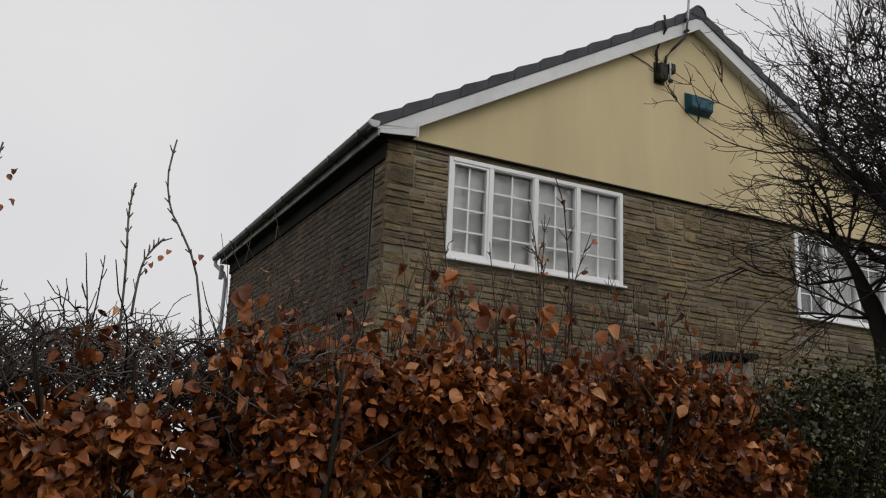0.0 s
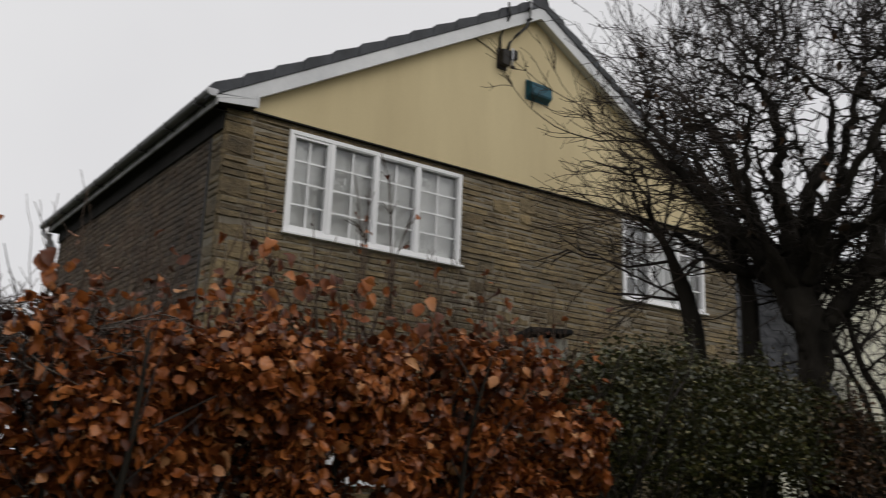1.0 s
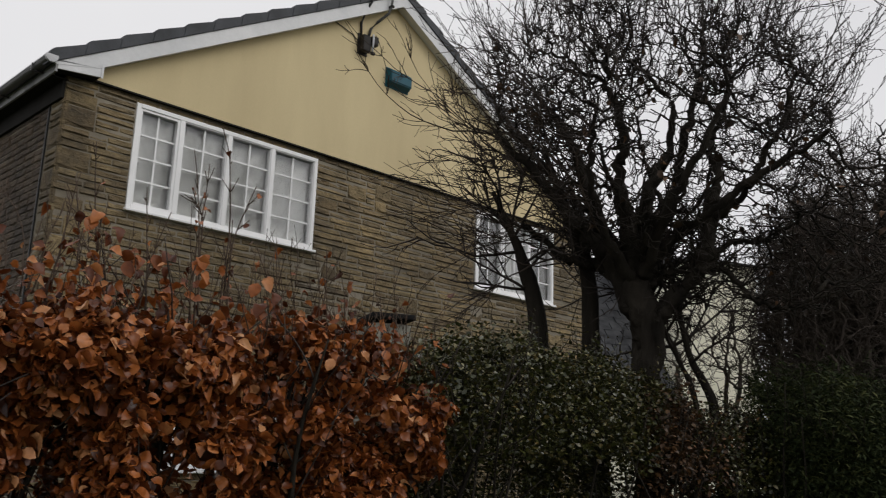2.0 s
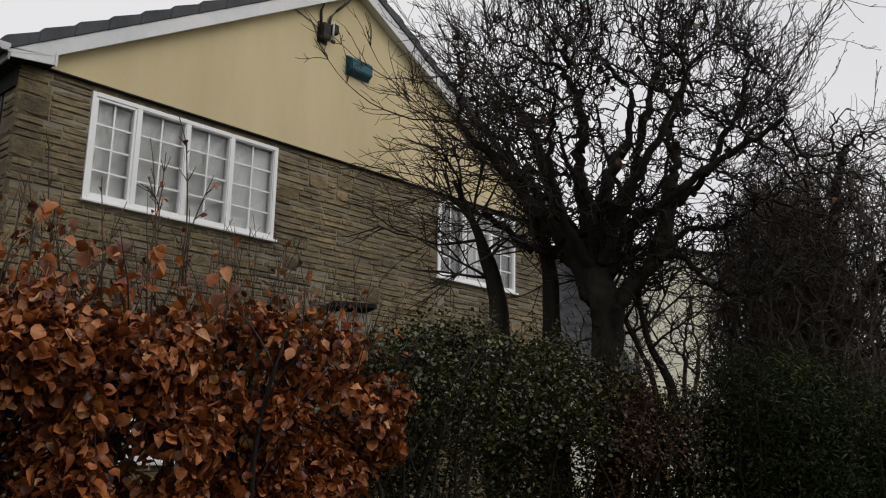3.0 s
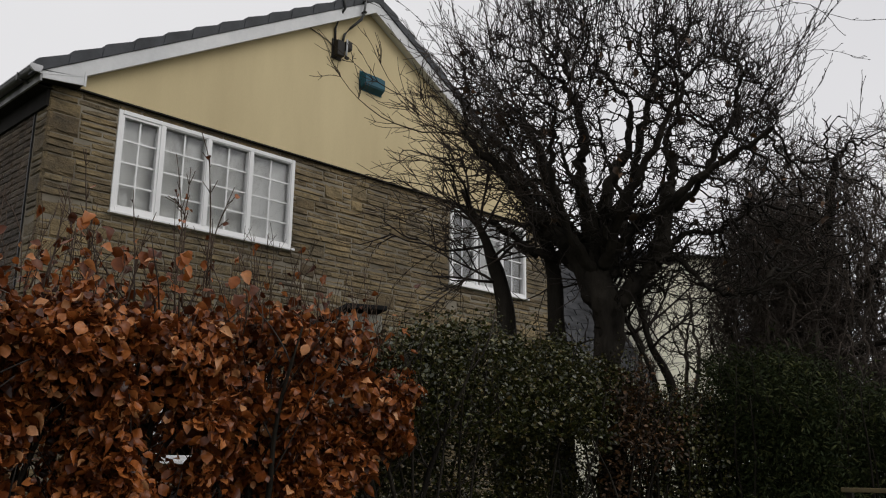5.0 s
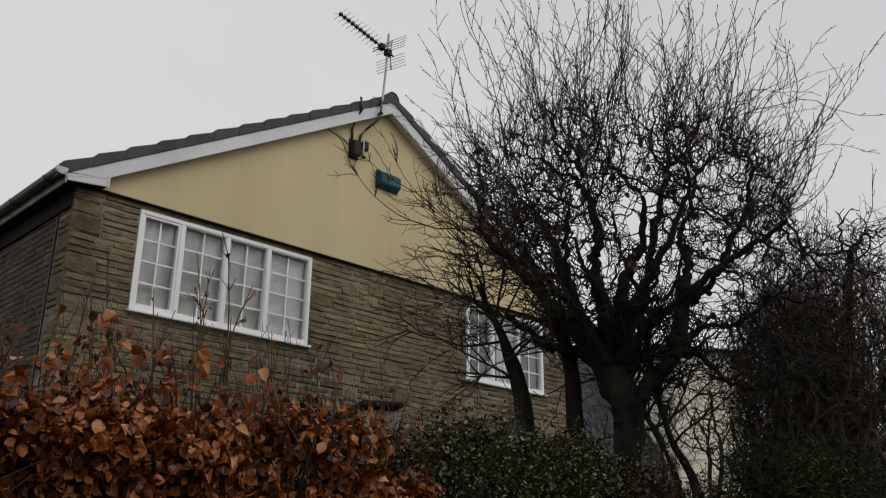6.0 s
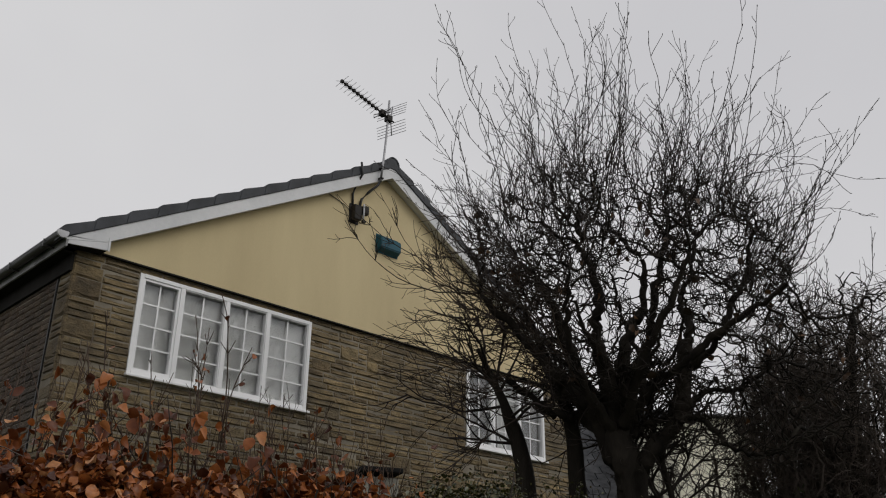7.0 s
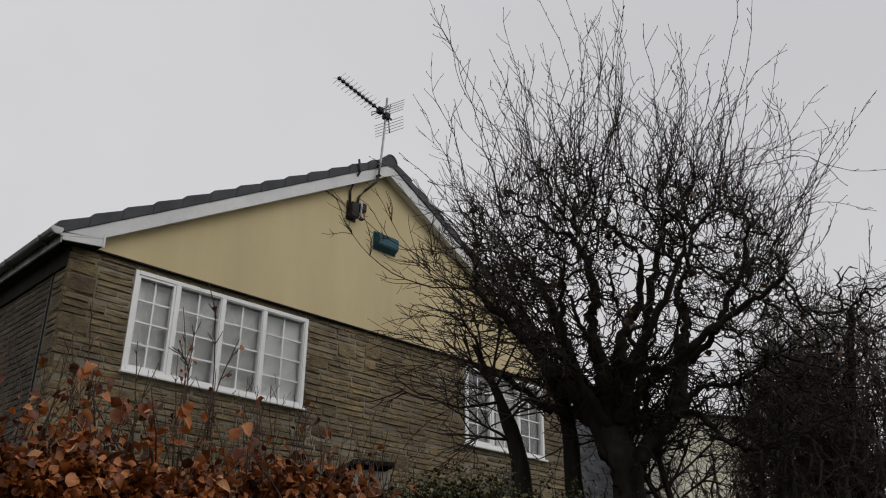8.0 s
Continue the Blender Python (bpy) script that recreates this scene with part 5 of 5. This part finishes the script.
for x, y, z in ((-1.17, -4.69, 2.2), (-1.10, -4.68, 2.14), (-0.60, -4.7, 2.08), (-0.34, -4.92, 1.97), (-0.27, -4.9, 1.91), (-0.32, -4.9, 1.84), (-1.0, -4.75, 2.0), (-0.85, -4.72, 2.06), (1.2, -3.62, 2.22), (-2.25, -4.6, 1.98), (-2.2, -4.6, 1.92), (-2.6, -4.6, 2.1), (-2.67, -4.6, 2.03), (-2.46, -4.6, 2.1), (-3.29, -4.6, 2.36), (-3.3, -4.6, 2.22)):  # the last five hang on the tall shoots
    for k in range(2):
        ob = new("leaf", leaf_meshes[k])
        ob.parent = beech
        ob.matrix_parent_inverse = Matrix.Translation(-beech.location)
        ob.matrix_basis = Matrix.LocRotScale((x + k * 0.03, y, z + k * 0.03), Euler((-1.0 + 0.4 * k, rng.uniform(-0.5, 0.5), rng.uniform(2.4, 4.0))), Vector((1, 1, 1)) * rng.uniform(0.085, 0.105) * (0.38 if x < -2.3 else 1))


def leaf_mass(name, label, category, at, size, count, leaf, forms, mat, rng, stems_n=30, bare=0.25, power=0.8, sprigs=0, under=0.0):
    """A dense clipped or loose evergreen: leaves in a lumpy shell on stems."""
    mass = thing(name, at, label, category)
    pts, sz = [], []
    sx, sy, sz0 = size
    while len(pts) < count:
        u, v = rng.uniform(-1, 1), rng.uniform(-1, 1)
        if abs(u) ** 2.6 + abs(v) ** 2.6 > 1:
            continue
        lump = noise.noise(Vector((u * sx * 2.2 + at[0], v * sy * 2 + at[1], 0)))
        top = sz0 * (1 - 0.16 * abs(u) ** 3 - 0.25 * max(-v, 0) ** 2 + 0.09 * lump)
        z = top * rng.uniform(0, 1) ** power
        depth = noise.noise(Vector((u * sx * 3 + 7, z * 3, at[1])))
        if depth < -0.3 and rng.random() < 0.7:
            continue
        if z < bare and rng.random() < 0.8:
            continue
        if under and z < under + 0.15 * lump and (v < -0.1 or rng.random() < 0.1):
            continue
        pts.append((at[0] + u * sx, at[1] + v * sy + 0.12 * depth, at[2] + z + rng.normal(0, 0.05)))
        sz.append(leaf * rng.uniform(0.6, 1.25))
    st = Tubes(5)
    for _ in range(sprigs):
        u, v = rng.uniform(-1, 1), rng.uniform(-1, 0.8)
        line = wander(rng, (at[0] + u * sx, at[1] + v * sy, at[2] + sz0 * (0.95 - 0.16 * abs(u) ** 3 - 0.25 * max(-v, 0) ** 2) - 0.15), (rng.normal(0, 0.4), rng.normal(0, 0.4), 1), rng.uniform(0.2, 0.55), 6, 0.15, 0.03)
        st.add(line, taper(0.0045, 0.002, len(line)))
        for p in line[1:]:
            for _ in range(3):
                pts.append(p + rng.normal(0, 0.025, 3))
                sz.append(leaf * rng.uniform(0.5, 1.0))
    tagged(link_part("foliage", scatter("foliage", pts, sz, forms, rng, (-0.9, 0.9)), mat, mass), kind="stuff")
    for _ in range(stems_n):
        u, v = rng.uniform(-0.95, 0.95), rng.uniform(-0.7, 0.7)
        line = wander(rng, (at[0] + u * sx, at[1] + v * sy, at[2] - 0.1), (rng.normal(0, 0.2), rng.normal(0, 0.15), 1), sz0 * rng.uniform(0.8, 1.08), 7, 0.1, 0.05)
        st.add(line, taper(0.016, 0.004, len(line)))
    tagged(link_part("stemwork", st.mesh("stemwork"), BARK, mass), kind="stuff")
    return mass


PRIVET_FORMS = [leaf_template(w, c, f, 2) for w, c, f in ((0.3, 0.3, 0.3), (0.26, 0.6, 0.5), (0.32, 0.0, 0.2))]
SPRAY_FORMS = [leaf_template(w, c, f, 2) for w, c, f in ((0.11, 0.4, 0.3), (0.085, -0.3, 0.5), (0.13, 0.8, 0.4))]
rng = np.random.default_rng(21)
leaf_mass("privet_hedge", "loose dark green privet hedge with small glossy leaves", "hedge", (2.85, -4.4, -0.05), (1.75, 0.6, 2.04), 54000, 0.042, PRIVET_FORMS, GREEN_LEAF, rng, 26, power=0.9, sprigs=220, under=1.2)
leaf_mass("brown_shrub", "low shrub with dull brown withered leaves", "shrub", (3.85, -4.95, -0.05), (0.45, 0.3, 1.7), 2600, 0.05, PRIVET_FORMS, BROWN_LEAF, rng, 14, sprigs=40, under=1.1)
leaf_mass("bramble_bush", "dull green bramble bush below the saplings", "bush", (4.85, -4.9, -0.05), (0.85, 0.55, 1.66), 16000, 0.045, PRIVET_FORMS, GREEN_LEAF, rng, 40, sprigs=60)
leaf_mass("conifer_bush", "dense dark evergreen bush at the garden's edge", "bush", (5.15, -5.75, -0.05), (0.62, 0.75, 1.98), 46000, 0.06, SPRAY_FORMS, CONIFER, rng, 30, sprigs=150)
leaf_mass("conifer_bush", "low broad dark evergreen bush beyond the rail", "bush", (5.75, -6.95, -0.05), (0.75, 0.95, 1.72), 40000, 0.06, SPRAY_FORMS, CONIFER, rng, 30, sprigs=90)

# a low garden rail before the evergreen bushes
rail_fence = thing("garden_rail", (3.87, -6.83, -0.05), "low weathered yellowish wooden garden rail on posts", "fence")
ra, rb = Vector((3.81, -6.69, 0.765)), Vector((3.93, -7.01, 0.765))
rturn = Matrix.Rotation(math.atan2(rb.y - ra.y, rb.x - ra.x), 4, "Z")
part("rail", add_box(bmesh.new(), (ra + rb) / 2 - Vector(((rb - ra).length / 2, 0.016, 0.017)), (ra + rb) / 2 + Vector(((rb - ra).length / 2, 0.016, 0.017)), 0.006, None), RAIL, rail_fence)
rail_fence.children[0].data.transform(Matrix.Translation((ra + rb) / 2) @ rturn @ Matrix.Translation(-(ra + rb) / 2))
for f in (0.1, 0.9):
    p = ra + (rb - ra) * f
    part("post", box((p.x + 0.03, p.y - 0.03, -0.5), (p.x + 0.08, p.y + 0.02, 0.745), 0.008), BARK, rail_fence)

# ---------------------------------------------------------------- stones of the house walls
rng = np.random.default_rng(3)
hs = [(a - X0, b - X0, z0 - 0.03 - BASE, z1 + 0.0 - BASE) for a, b, z0, z1 in HOLES]
stones = lay_stones(X1 - X0, STONE_TOP - BASE, COURSE, hs, 9, rng)
build_stones(wall_gable, stones, lambda u, z, d: Matrix.Translation((X0 + u, d, BASE + z)), lambda u, z: u < 3.9 and 2.75 < z + BASE, "stonework")
stones = lay_stones(Y1, STONE_TOP - 0.1 - BASE, COURSE, [(0.34, 0.39, 0, 9)], 8, rng, 1000000, (5, 8), 0)


def on_side(u, z, d):
    return Matrix.Translation((X0 + d, u, BASE + z)) @ Matrix.Rotation(-math.pi / 2, 4, "Z")


build_stones(wall_side, [q for q in stones if q[0] < 0.34], on_side, lambda u, z: z + BASE > 2.75, "stonework")
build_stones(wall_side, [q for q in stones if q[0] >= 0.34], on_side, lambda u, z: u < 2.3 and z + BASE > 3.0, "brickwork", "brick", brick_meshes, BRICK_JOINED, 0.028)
